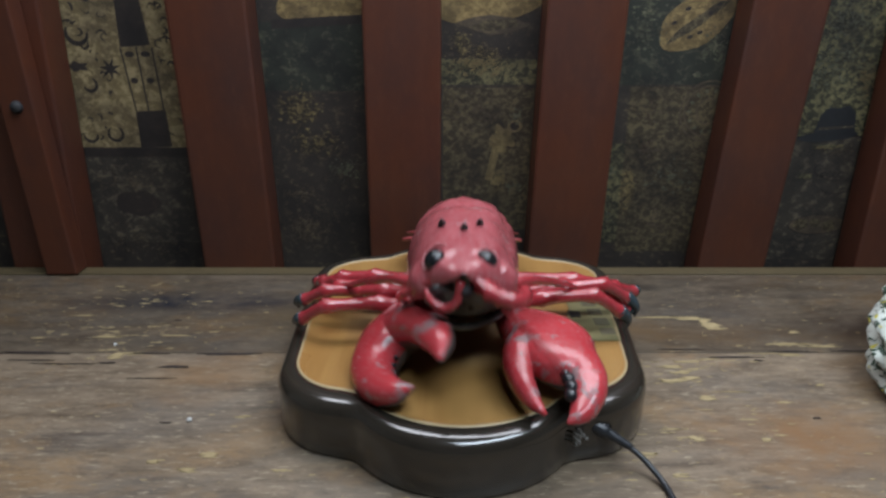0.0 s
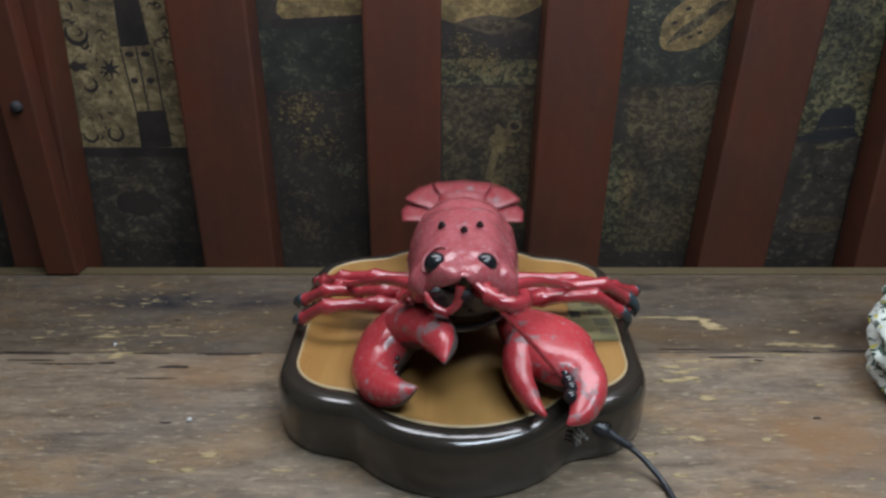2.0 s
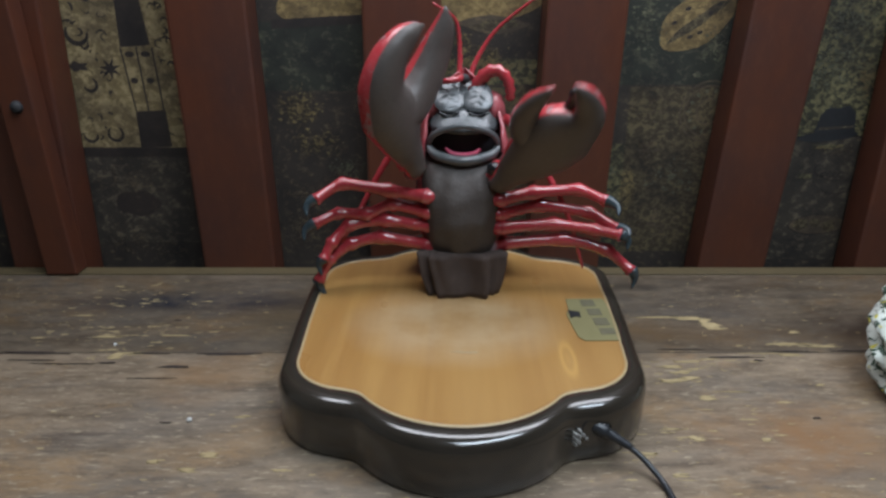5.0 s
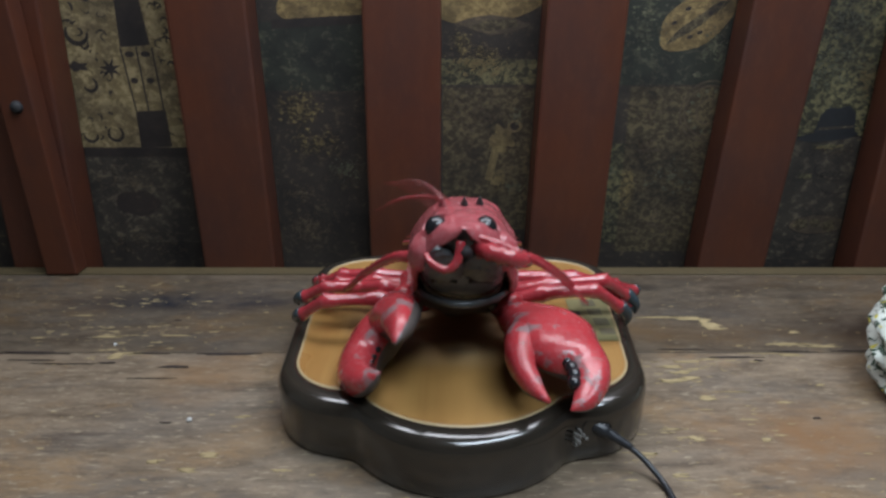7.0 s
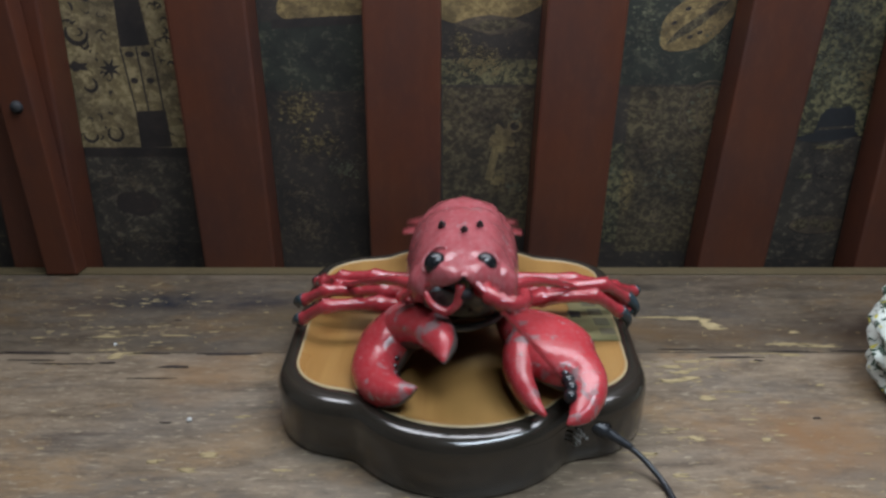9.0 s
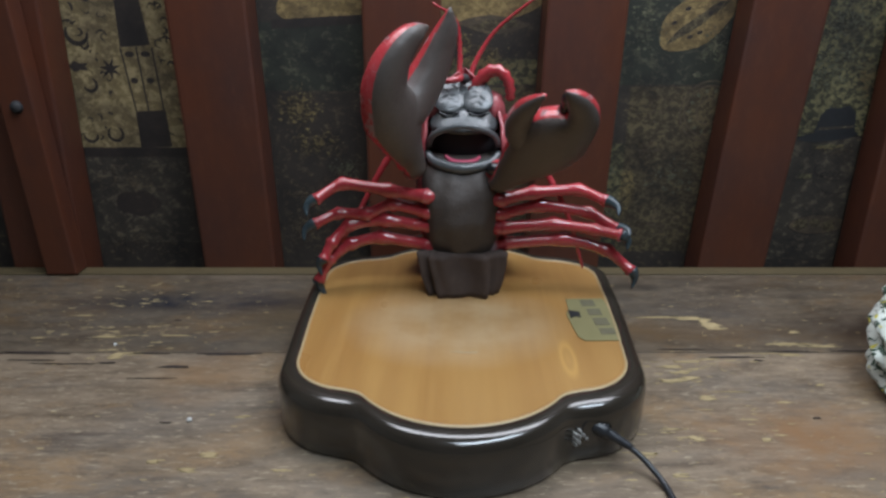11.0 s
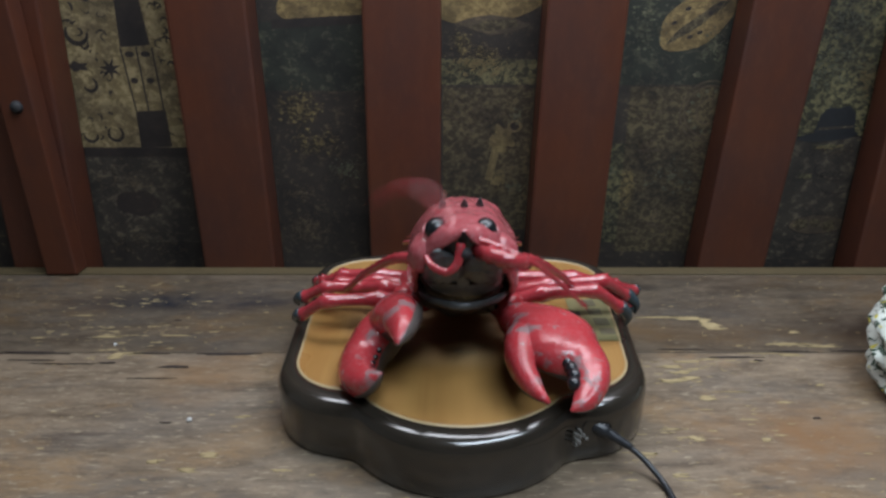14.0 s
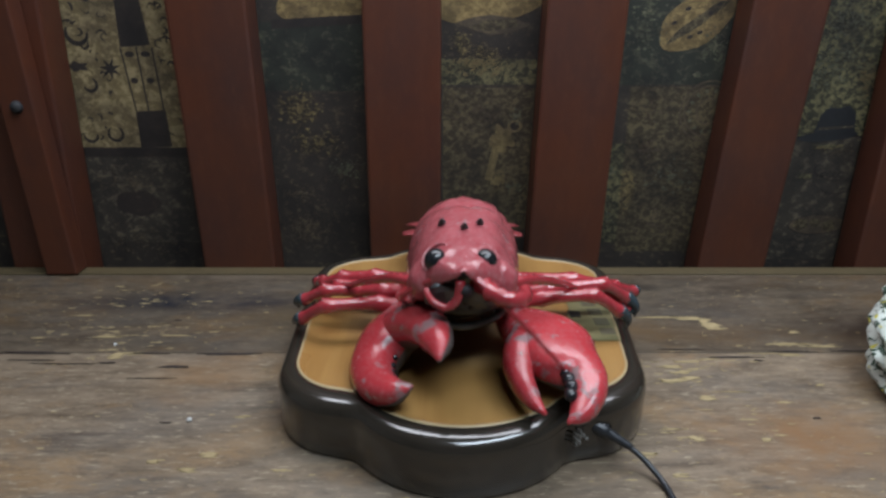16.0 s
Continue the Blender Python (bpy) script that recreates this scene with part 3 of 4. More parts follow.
# label film with unreadable print
LAB = pose(0.1010, -0.015, 0.0404, 0, 0, 3)
bm = bmesh.new()
loft(bm, [[(x, y, zz) for x, y in ((-0.017, -0.030), (-0.013, -0.036), (0.0145, -0.036), (0.0155, -0.03), (0.0175, 0.03), (0.0165, 0.034), (-0.014, 0.034), (-0.015, 0.014), (-0.0185, 0.008), (-0.018, -0.012))] for zz in (0, 0.0005)])
plate = part("label_plate", bm, PLATE, toy, "olive-green printed label film", smooth=False)
plate.matrix_basis = LAB
for (x0, x1, y0, y1, mt) in ((-0.003, 0.008, 0.020, 0.031, INK), (-0.001, 0.0095, 0.004, 0.015, INK), (0.0, 0.011, -0.013, -0.001, INK), (0.001, 0.012, -0.027, -0.018, INK)):
    bm = bmesh.new()
    box(bm, x0, x1, y0, y1, 0.0004, 0.0008)
    part("print_bar", bm, mt, plate, smooth=False)
bm = bmesh.new()
loft(bm, [[(x, y, zz) for x, y in ((-0.0165, 0.0), (-0.0125, 0.002), (-0.0085, 0.0), (-0.0075, 0.010), (-0.0165, 0.0125))] for zz in (0.0004, 0.0009)])
part("emblem", bm, INKBLACK, plate, smooth=False)

# power socket and print on the rim's side
SOCK = pose(0.0785, -0.1322, 0.0258, 0, 0, 32)
bm = bmesh.new()
loft(bm, [ell((0, yy, 0), (1, 0, 0), (0, 0, 1), rr, rr, 16) for yy, rr in ((0.004, 0.0062), (-0.0012, 0.0062), (-0.0016, 0.0055), (0.003, 0.004))])
sock = part("power_socket", bm, BLACK, toy)
sock.matrix_basis = SOCK
for i, (x, zz) in enumerate(((-0.0115, -0.001), (-0.0115, -0.0045), (-0.0115, -0.008), (-0.0085, 0.0005), (-0.0085, -0.0035), (-0.0085, -0.0075), (-0.0055, -0.0035), (-0.0025, -0.0072))):
    bm = bmesh.new()
    box(bm, x - 0.0006, x + 0.0006, -0.0027 - 0.04 * abs(x), 0.001, zz - 0.0009, zz + 0.0009)
    part("print_mark", bm, GREYPRINT, sock, smooth=False)

# pleated cloth skirt that covers the hinge
HX, HY, HZ = 0.0, 0.026, 0.050
bm = bmesh.new()
rings = []
for k in range(9):
    u = k / 8
    hw = 0.0290 + 0.0065 * u ** 0.7
    ring = []
    for i in range(96):
        t = 2 * math.pi * i / 96
        fold = 0.0085 * abs(math.sin(t * 4.5 + 0.5 + 0.5 * u)) ** 0.7 - 0.0050 + 0.0016 * math.sin(t * 15 + 3 * u) + 0.001 * noise.noise(Vector((3 * math.cos(t), 3 * math.sin(t), 4 * u)))
        fold *= 0.8 + u * 0.3
        x, y = math.cos(t), math.sin(t)
        x, y = math.copysign(abs(x) ** 0.55, x), math.copysign(abs(y) ** 0.55, y)
        ring.append(((hw + fold) * x, HY + 0.022 + (0.029 + fold) * y, 0.0402 + 0.038 * u))
    rings.append(ring)
loft(bm, rings)
part("cloth_skirt", bm, CLOTH, toy, "brown pleated cloth over the hinge")


def P(x, a, b):
    """Body space: x across, a forward along the animal, b upward off its belly."""
    return (x, -a, b)


SIDE = [(0.000, 0.060, 0.010, 0.030), (0.015, 0.076, 0.004, 0.034), (0.035, 0.085, 0.000, 0.0375), (0.055, 0.0895, 0.000, 0.039), (0.075, 0.0915, 0.000, 0.039), (0.095, 0.0905, 0.004, 0.0375),
        (0.115, 0.0875, 0.012, 0.035), (0.130, 0.0845, 0.026, 0.031), (0.142, 0.0815, 0.043, 0.025), (0.150, 0.0795, 0.055, 0.0165), (0.156, 0.0780, 0.064, 0.008), (0.160, 0.0765, 0.072, 0.002)]
SEC = smooth_path(SIDE, 5)


def shell_ring(a, top, bot, w, lo, hi, n, grow=0.0):
    c, h = (top + bot) / 2, (top - bot) / 2
    out = []
    for i in range(n):
        t = radians(lo + (hi - lo) * i / (n - 1))
        x, y = math.cos(t), math.sin(t)
        x = math.copysign(abs(x) ** 0.85, x)
        out.append(P((w + grow) * x, a, c + (h + grow) * y))
    return out


# carapace with its rolled edge, on the head part
bm = bmesh.new()
rings = []
for a, top, bot, w in SEC:
    lo = -28 + 12 * min(1, max(0, (a - 0.115) / 0.02))
    rings.append(shell_ring(a, top, bot, w, lo, 180 - lo, 49) + shell_ring(a, top, bot, w, 180 - lo, lo, 49, -min(0.0025, w * 0.3)))
loft(bm, rings)
for v in bm.verts:          # uneven moulding: ridge, cervical groove, bumps
    a = -v.co.y
    g = math.exp(-((a - 0.072 + 0.25 * abs(v.co.x)) / 0.004) ** 2)
    n = noise.noise(v.co * 230) * 0.0007 + noise.noise(v.co * 120) * 0.0011 + noise.noise(v.co * 50) * 0.0016
    if abs(v.co.x) > 0.02:
        v.co.x += n
    if v.co.z > 0.045:
        v.co.z += n - 0.0028 * g + 0.0005 * math.exp(-(v.co.x / 0.004) ** 2)
head = part("carapace", bm, SHELL, toy, "glossy red shell with worn grey patches")

bm = bmesh.new()
face_rows = smooth_path([(0.120, 0.083, 0.028, 0.030), (0.131, 0.081, 0.041, 0.0265), (0.142, 0.0785, 0.056, 0.021), (0.148, 0.077, 0.065, 0.013), (0.152, 0.0755, 0.070, 0.005)], 3)
loft(bm, [ell(P(0, a, (t + b) / 2), (1, 0, 0), (0, 0, 1), w, (t - b) / 2, 20, 0.85) for a, t, b, w in face_rows])
part("face", bm, FACE, head, "grey rubber face underneath")
for s in (-1, 1):
    bm = bmesh.new()
    ball(bm, (0, 0, 0), 0.0118, 0.0150, 0.0034, 28, 18)
    for v in bm.verts:      # fuller lower edge, growth ridges across it
        v.co.x *= 1.0 + 0.36 * v.co.y / 0.0150
        k = math.hypot(v.co.x, v.co.y - 0.016)
        v.co.z += (1 if v.co.z >= 0 else -1) * 0.0009 * math.sin(k * 1300 + s) + 0.0007 * noise.noise(v.co * 260 + Vector((s, 0, 0)))
    bmesh.ops.transform(bm, verts=bm.verts[:], matrix=Matrix.Translation(P(s * 0.0122, 0.1425, 0.0532)) @ Euler((-0.9, s * 0.22, s * 0.10)).to_matrix().to_4x4())
    part("cheek_plate", bm, FACE, head)
    bm = bmesh.new()
    tube(bm, [P(s * (0.004 + 0.0017 * k), 0.1335 - 0.0028 * math.sin(k / 9 * math.pi), 0.0415) for k in range(10)], [0.0012] * 10)
    part("fold", bm, BLACK, head)
    bm = bmesh.new()
    ex = 0.0130 if s > 0 else -0.0162
    ball(bm, P(ex, 0.1400, 0.0752), 0.0072, 0.0072, 0.0076)
    part("eye", bm, BLACK, head, "glossy black eye")
    bm = bmesh.new()
    tube(bm, [P(ex + 0.0084 * math.cos(t), 0.1370 + 0.0070 * math.sin(t), 0.0762 - 0.0058 * math.sin(t) - s * 0.0030 * math.cos(t)) for t in np.linspace(0, 2 * math.pi, 19)], [0.0009] * 19)
    part("eye_socket", bm, SHELL, head)
    # drooping cheek of the shell beside the snout
    bm = bmesh.new()
    ball(bm, (0, 0, 0), 0.0100, 0.0125, 0.0135, 24, 16)
    for v in bm.verts:
        v.co += v.normal * (0.0012 * noise.noise(v.co * 150 + Vector((s, 1, 2))) + 0.0006 * noise.noise(v.co * 420))
    bmesh.ops.transform(bm, verts=bm.verts[:], matrix=Matrix.Translation(P(s * 0.0236, 0.1325, 0.0605)) @ Euler((0.35, s * -0.30, 0)).to_matrix().to_4x4())
    part("cheek", bm, SHELL, head, "drooping red cheek of the shell")
    # ribbed curl beside the snout
    bm = bmesh.new()
    if s > 0:
        ctrl = [P(0.0085, 0.142, 0.066), P(0.0120, 0.151, 0.064), P(0.019, 0.160, 0.062), P(0.0272, 0.162, 0.060), P(0.0342, 0.156, 0.058), P(0.0370, 0.147, 0.057), P(0.0372, 0.139, 0.057)]
        fat = (0.0060, 0.0036)
    else:
        ctrl = [P(-0.0015, 0.155, 0.0688), P(-0.0034, 0.156, 0.0575), P(-0.0096, 0.156, 0.0520), P(-0.0179, 0.154, 0.0552), P(-0.0222, 0.148, 0.0600)]
        fat = (0.0030, 0.0020)
    pts = smooth_path(ctrl, 3 if s > 0 else 7)
    tube(bm, pts, list(np.linspace(*fat, len(pts))), n=12, ribs=0.17 if s > 0 else 0.10)
    part("feeler_base", bm, LEG, head, "red ribbed curled feeler")
    # long feeler swept back past the legs
    bm = bmesh.new()
    end = 0.113 if s < 0 else 0.101
    ctrl = [P(s * 0.026, 0.130, 0.056), P(s * 0.044, 0.116, 0.054), P(s * 0.066, 0.088, 0.040), P(s * 0.087, 0.052, 0.022), P(s * end, 0.010, 0.012)]
    pts = smooth_path(ctrl, 10)
    tube(bm, pts, list(np.linspace(0.0042, 0.0013, len(pts))), n=9, ribs=0.10)
    part("feeler", bm, LEG, head)
for x, a in ((-0.0135, 0.106), (0.0005, 0.115), (0.0105, 0.106)):
    bm = bmesh.new()
    zt = 0.0905 - abs(x) * 0.13 - (a - 0.1) * 0.18
    tube(bm, [P(x, a - 0.002, zt - 0.002), P(x, a, zt + 0.001), P(x, a + 0.0062, zt + 0.0050)], [0.0030, 0.0024, 0.0005], n=8)
    part("spine", bm, SPINE, head)
bm = bmesh.new()
pts = smooth_path([P(-0.0285, 0.107, 0.036), P(-0.022, 0.120, 0.030), P(0, 0.1275, 0.026), P(0.022, 0.120, 0.030), P(0.0285, 0.107, 0.036)], 6)
tube(bm, pts, [0.0026] * len(pts), n=10)
part("upper_lip", bm, FACE, head, "grey glossy upper lip")
bm = bmesh.new()
ball(bm, P(0.0005, 0.1545, 0.0625), 0.0048, 0.0042, 0.0040, 14, 10)
part("nostril", bm, DARKIN, head)
bm = bmesh.new()
ball(bm, P(0, 0.107, 0.052), 0.028, 0.022, 0.016)
part("mouth_cavity", bm, DARKIN, head)

# trunk with the legs
bm = bmesh.new()
rows = smooth_path([(0.018, 0.055, 0.004, 0.029), (0.04, 0.058, -0.001, 0.0305), (0.06, 0.058, -0.001, 0.030), (0.08, 0.062, 0.009, 0.0345), (0.094, 0.062, 0.022, 0.0335), (0.0995, 0.060, 0.030, 0.031)], 8)
loft(bm, [ell(P(0, a, (t + b) / 2), (1, 0, 0), (0, 0, 1), w, (t - b) / 2, 56, 0.75) for a, t, b, w in rows])
for v in bm.verts:
    v.co.z += (0.0009 * math.sin(v.co.x * 330 + 3 * noise.noise(v.co * 30)) + 0.0012 * noise.noise(v.co * 70) + 0.0006 * noise.noise(v.co * 190)) * (1 if v.co.z < 0.02 else 0)
trunk = part("trunk", bm, BELLY, toy, "grey-brown rubber belly")
# x, forward, up of each joint from the hip; the last row is the point of the dark tip
LEGS = (
    [(0.030, 0.0707, 0.014), (0.0567, 0.0735, 0.022), (0.0937, 0.0750, 0.0254), (0.1141, 0.0715, 0.0110), (0.1205, 0.0665, -0.005)],
    [(0.030, 0.057, 0.016), (0.063, 0.0615, 0.0238), (0.1044, 0.0545, 0.025), (0.1245, 0.0470, 0.0106), (0.1315, 0.0480, -0.004)],
    [(0.030, 0.046, 0.013), (0.0755, 0.0465, 0.020), (0.108, 0.0455, 0.012), (0.1265, 0.0465, 0.001), (0.1305, 0.0370, -0.006)],
    [(0.032, 0.029, 0.018), (0.0855, 0.0330, 0.019), (0.119, 0.0275, 0.011), (0.1385, 0.0135, 0.001), (0.1395, 0.0005, -0.005)],
    [(-0.028, 0.073, 0.014), (-0.0594, 0.0765, 0.018), (-0.0965, 0.0820, 0.018), (-0.1165, 0.0740, 0.004), (-0.1215, 0.0650, -0.007)],
    [(-0.028, 0.058, 0.016), (-0.0577, 0.0625, 0.022), (-0.0780, 0.0550, 0.018), (-0.1020, 0.0555, 0.018), (-0.1200, 0.0505, 0.008), (-0.1270, 0.0410, -0.003)],
    [(-0.022, 0.045, 0.015), (-0.0640, 0.0490, 0.020), (-0.0935, 0.0455, 0.017), (-0.1070, 0.0340, 0.007), (-0.1135, 0.0230, -0.001), (-0.1150, 0.0105, -0.006)],
    [(-0.026, 0.028, 0.015), (-0.0675, 0.0330, 0.020), (-0.0935, 0.0280, 0.017), (-0.1100, 0.0180, 0.008), (-0.1195, 0.0010, 0.001), (-0.1120, -0.0150, -0.004)],
)


def leg(rows):
    """A bony jointed leg: thin shanks, knuckles at the joints, a dark hooked tip."""
    bm = bmesh.new()
    joints = [np.array(P(*r)) for r in rows]
    bend = smooth_path(joints[:-1], 8)
    pts, rad = [], []
    for i, q in enumerate(bend):
        k, u = min(i // 8, len(joints) - 3), i / 8 - min(i // 8, len(joints) - 3)
        straight = joints[k] * (1 - u) + joints[k + 1] * u
        pts.append(tuple(0.45 * q + 0.55 * straight))
        near = min(u, 1 - u)
        rad.append((0.0064 - 0.0015 * i / len(bend)) * (0.82 + 0.32 * math.exp(-(near / 0.14) ** 2)))
    tube(bm, pts, rad, n=12)
    ball(bm, Vector(pts[0]), 0.0080, 0.0066, 0.0066, 12, 8)
    for q in joints[1:-2]:          # a small spur on each knuckle
        tube(bm, [tuple(q), tuple(q + np.array((math.copysign(0.002, q[0]), -0.002, 0.0068)))], [0.0030, 0.0007], n=7)
    a, b = joints[-2], joints[-1]
    d = (b - a)
    side = np.array((math.copysign(0.0028, a[0]), -0.0016, 0.0022))
    hp = smooth_path([tuple(a - d * 0.10), tuple(a + d * 0.30 + side * 0.8), tuple(a + d * 0.68 + side), tuple(b)], 4)
    tube(bm, hp, [0.0052 * (1 - 0.86 * (k / (len(hp) - 1)) ** 1.4) for k in range(len(hp))], n=10, mat=1)
    part("leg", bm, [LEG, TIP], trunk)


for rows in LEGS:
    leg(rows)

# lower jaw
bm = bmesh.new()
pts = smooth_path([P(-0.0290, 0.1030, 0.033), P(-0.021, 0.0975, 0.025), P(0, 0.0945, 0.020), P(0.021, 0.0975, 0.025), P(0.0290, 0.1030, 0.033)], 6)
tube(bm, pts, [0.0026 + 0.0018 * math.sin(math.pi * k / (len(pts) - 1)) for k in range(len(pts))], n=12)
jaw = part("jaw", bm, FACE, toy, "grey glossy lower lip")
bm = bmesh.new()
pts = smooth_path([P(-0.0145, 0.1015, 0.031), P(-0.009, 0.0975, 0.029), P(0, 0.0962, 0.0285), P(0.009, 0.0974, 0.029), P(0.0135, 0.1008, 0.031)], 4)
tube(bm, pts, [0.0012 + 0.0012 * math.sin(math.pi * k / (len(pts) - 1)) for k in range(len(pts))], n=8)
part("tongue", bm, PINK, jaw, "pink tongue")


def claw(name, spine, dactyl, label, pivot, teeth, size):
    """A claw lofted along flat curves; rows are x, a, b, half width, half thickness. Red above, taupe beneath."""
    def skin(rows, steps, edge=-0.22):
        bm = bmesh.new()
        pts = smooth_path(rows, steps)
        rings = []
        for i, q in enumerate(pts):
            d = np.array(pts[min(i + 1, len(pts) - 1)][:2]) - np.array(pts[max(i - 1, 0)][:2])
            d = d / np.linalg.norm(d)
            u = Vector((d[1], d[0], 0))          # across, in the plane of the claw
            c = Vector(P(*q[:3])) - Vector(P(*pivot))
            rings.append(ell(c, u, (0, 0, 1), max(q[3], 0.0004), max(q[4], 0.0004), 20, 0.85))
        loft(bm, rings)
        for f in bm.faces:
            f.normal_update()
        bmesh.ops.recalc_face_normals(bm, faces=bm.faces[:])
        for f in bm.faces:
            f.material_index = 1 if f.normal.z < edge else 0
        for v in bm.verts:
            v.co += v.normal * (noise.noise(v.co * 110) * 0.0006)
        return bm
    o = part(name, skin(spine, 4), [CLAW, UNDER], toy, label)
    part("finger", skin(dactyl, 4, 0.05 if pivot[0] < 0 else -0.22), [CLAW, UNDER], o, "hinged red claw finger")
    for x, a, b in teeth:
        bm = bmesh.new()
        ball(bm, Vector(P(x, a, b + (0.0060 if x > 0 else 0))) - Vector(P(*pivot)), size, size * 1.25, size, 12, 8)
        part("tooth", bm, BLACK, o, "blunt black tooth")
    return o


PR, PL = (0.031, 0.078, 0.010), (-0.031, 0.078, 0.010)
claw_r = claw("claw", [(0.026, 0.070, 0.012, 0.008, 0.007), (0.033, 0.084, 0.012, 0.011, 0.009), (0.042, 0.101, 0.013, 0.0185, 0.0125), (0.054, 0.121, 0.014, 0.0255, 0.0155), (0.064, 0.141, 0.012, 0.0245, 0.0145),
                       (0.0745, 0.157, 0.009, 0.0132, 0.0115), (0.0740, 0.172, 0.006, 0.0098, 0.009), (0.067, 0.184, 0.002, 0.0066, 0.006), (0.059, 0.191, 0.0, 0.001, 0.001)],
               [(0.043, 0.124, 0.013, 0.009, 0.0105), (0.0375, 0.132, 0.014, 0.0112, 0.0120), (0.0345, 0.144, 0.012, 0.0100, 0.0110), (0.0355, 0.158, 0.008, 0.0080, 0.0088), (0.0400, 0.172, 0.004, 0.0058, 0.0062), (0.0475, 0.184, 0.001, 0.001, 0.001)],
               "red rubber claw with grey worn patches", PR, [(0.0515, 0.149, 0.009), (0.0555, 0.150, 0.009), (0.0590, 0.153, 0.008), (0.0613, 0.158, 0.007), (0.0627, 0.164, 0.006), (0.0635, 0.170, 0.005), (0.0625, 0.176, 0.003)], 0.0042)
claw_l = claw("claw", [(-0.026, 0.070, 0.012, 0.008, 0.007), (-0.033, 0.084, 0.012, 0.011, 0.009), (-0.043, 0.101, 0.013, 0.017, 0.0135), (-0.0515, 0.122, 0.014, 0.0235, 0.0165), (-0.0615, 0.142, 0.012, 0.0170, 0.0150),
                       (-0.0605, 0.160, 0.009, 0.0138, 0.0125), (-0.0525, 0.174, 0.006, 0.0105, 0.010), (-0.043, 0.182, 0.003, 0.0070, 0.007), (-0.033, 0.185, 0.001, 0.001, 0.001)],
               [(-0.050, 0.118, 0.013, 0.015, 0.0150), (-0.038, 0.124, 0.014, 0.0162, 0.0155), (-0.0265, 0.133, 0.015, 0.0155, 0.0150), (-0.0165, 0.147, 0.014, 0.0135, 0.0132), (-0.0095, 0.163, 0.012, 0.0118, 0.0105), (-0.0062, 0.179, 0.009, 0.0080, 0.0072), (-0.0075, 0.193, 0.006, 0.001, 0.001)],
               "curved red rubber claw with grey worn patches", PL, [(-0.0455, 0.147, 0.009), (-0.0472, 0.154, 0.008), (-0.0470, 0.161, 0.007), (-0.0455, 0.168, 0.006), (-0.0230, 0.147, 0.009), (-0.0200, 0.155, 0.008), (-0.0178, 0.163, 0.007)], 0.0019)

# knobbly upper arm and black joint behind each claw
for o, s in ((claw_r, 1), (claw_l, -1)):
    bm = bmesh.new()
    pts = smooth_path([(s * -0.014, 0.014, 0.011), (s * -0.007, 0.006, 0.012), (s * -0.001, -0.003, 0.010), (s * 0.006, -0.012, 0.006)], 5)
    tube(bm, pts, [0.0088 + 0.0016 * math.sin(k * 1.1) for k in range(len(pts))], n=14)
    for v in bm.verts:
        v.co += v.normal * (0.0008 * noise.noise(v.co * 300))
    part("upper_arm", bm, CLAW, o, "short knobbly red upper arm")
    bm = bmesh.new()
    ball(bm, (s * -0.009, -0.004, 0.0075), 0.0065, 0.0060, 0.0055, 14, 9)
    part("joint", bm, BLACK, o, "black rubber joint of the arm")

# thin feelers at the nose, loose at their roots
def thin_feeler(s, ln):
    bm = bmesh.new()
    pts = smooth_path([(0, 0, 0), (s * 0.001, -0.02, 0.004), (s * 0.007, -0.045, 0.004), (s * 0.026, -ln, -0.006)], 10)
    tube(bm, pts, list(np.linspace(0.0026, 0.0010, len(pts))), n=8, ribs=0.14)
    return part("thin_feeler", bm, LEG, toy)


feel_r, feel_l = thin_feeler(1, 0.080), thin_feeler(-1, 0.056)

# tail: rings and fan
tail = None
for k in range(5):
    y0, w, h = 0.012 * k, 0.031 - 0.0022 * k, -k * 0.0012
    rows = [(y0 - 0.002, w - 0.003, 0.0150 + h), (y0, w, 0.017 + h), (y0 + 0.007, w + 0.0012, 0.0185 + h), (y0 + 0.0105, w + 0.0016, 0.0192 + h), (y0 + 0.0118, w - 0.001, 0.0165 + h)]
    bm = bmesh.new()
    loft(bm, [ell((0, y, 0.004), (1, 0, 0), (0, 0, 1), ww, hh, 24, 0.8) for y, ww, hh in rows])
    if tail is None:
        tail = part("tail", bm, TAILRED, toy, "segmented dark red tail")
    else:
        part("tail_segment", bm, TAILRED, tail)


def fan_blade(cx, cy, ang, ln, w, z0):
    bm = bmesh.new()
    rings = []
    for k in range(9):
        u = k / 8
        ww = w * (0.45 + 0.55 * math.sin(u * 1.9)) * (1 if u < 0.85 else math.sqrt(max(0.02, 1 - ((u - 0.85) / 0.152) ** 2)))
        rings.append(ell((0, ln * u, 0.004 * math.sin(u * 2.6)), (1, 0, 0), (0, 0, 1), ww, 0.0026 - 0.001 * u, 14))
    loft(bm, rings)
    o = part("tail_blade", bm, TAILRED, tail)
    o.matrix_basis = pose(cx, cy, z0, 0, 0, -ang)


fan_blade(0, 0.050, 0, 0.032, 0.027, 0.010)
fan_blade(0.014, 0.048, 44, 0.038, 0.021, 0.006)
fan_blade(-0.014, 0.048, -44, 0.038, 0.021, 0.006)
fan_blade(0.016, 0.040, 78, 0.038, 0.017, 0.001)
fan_blade(-0.016, 0.040, -78, 0.038, 0.017, 0.001)

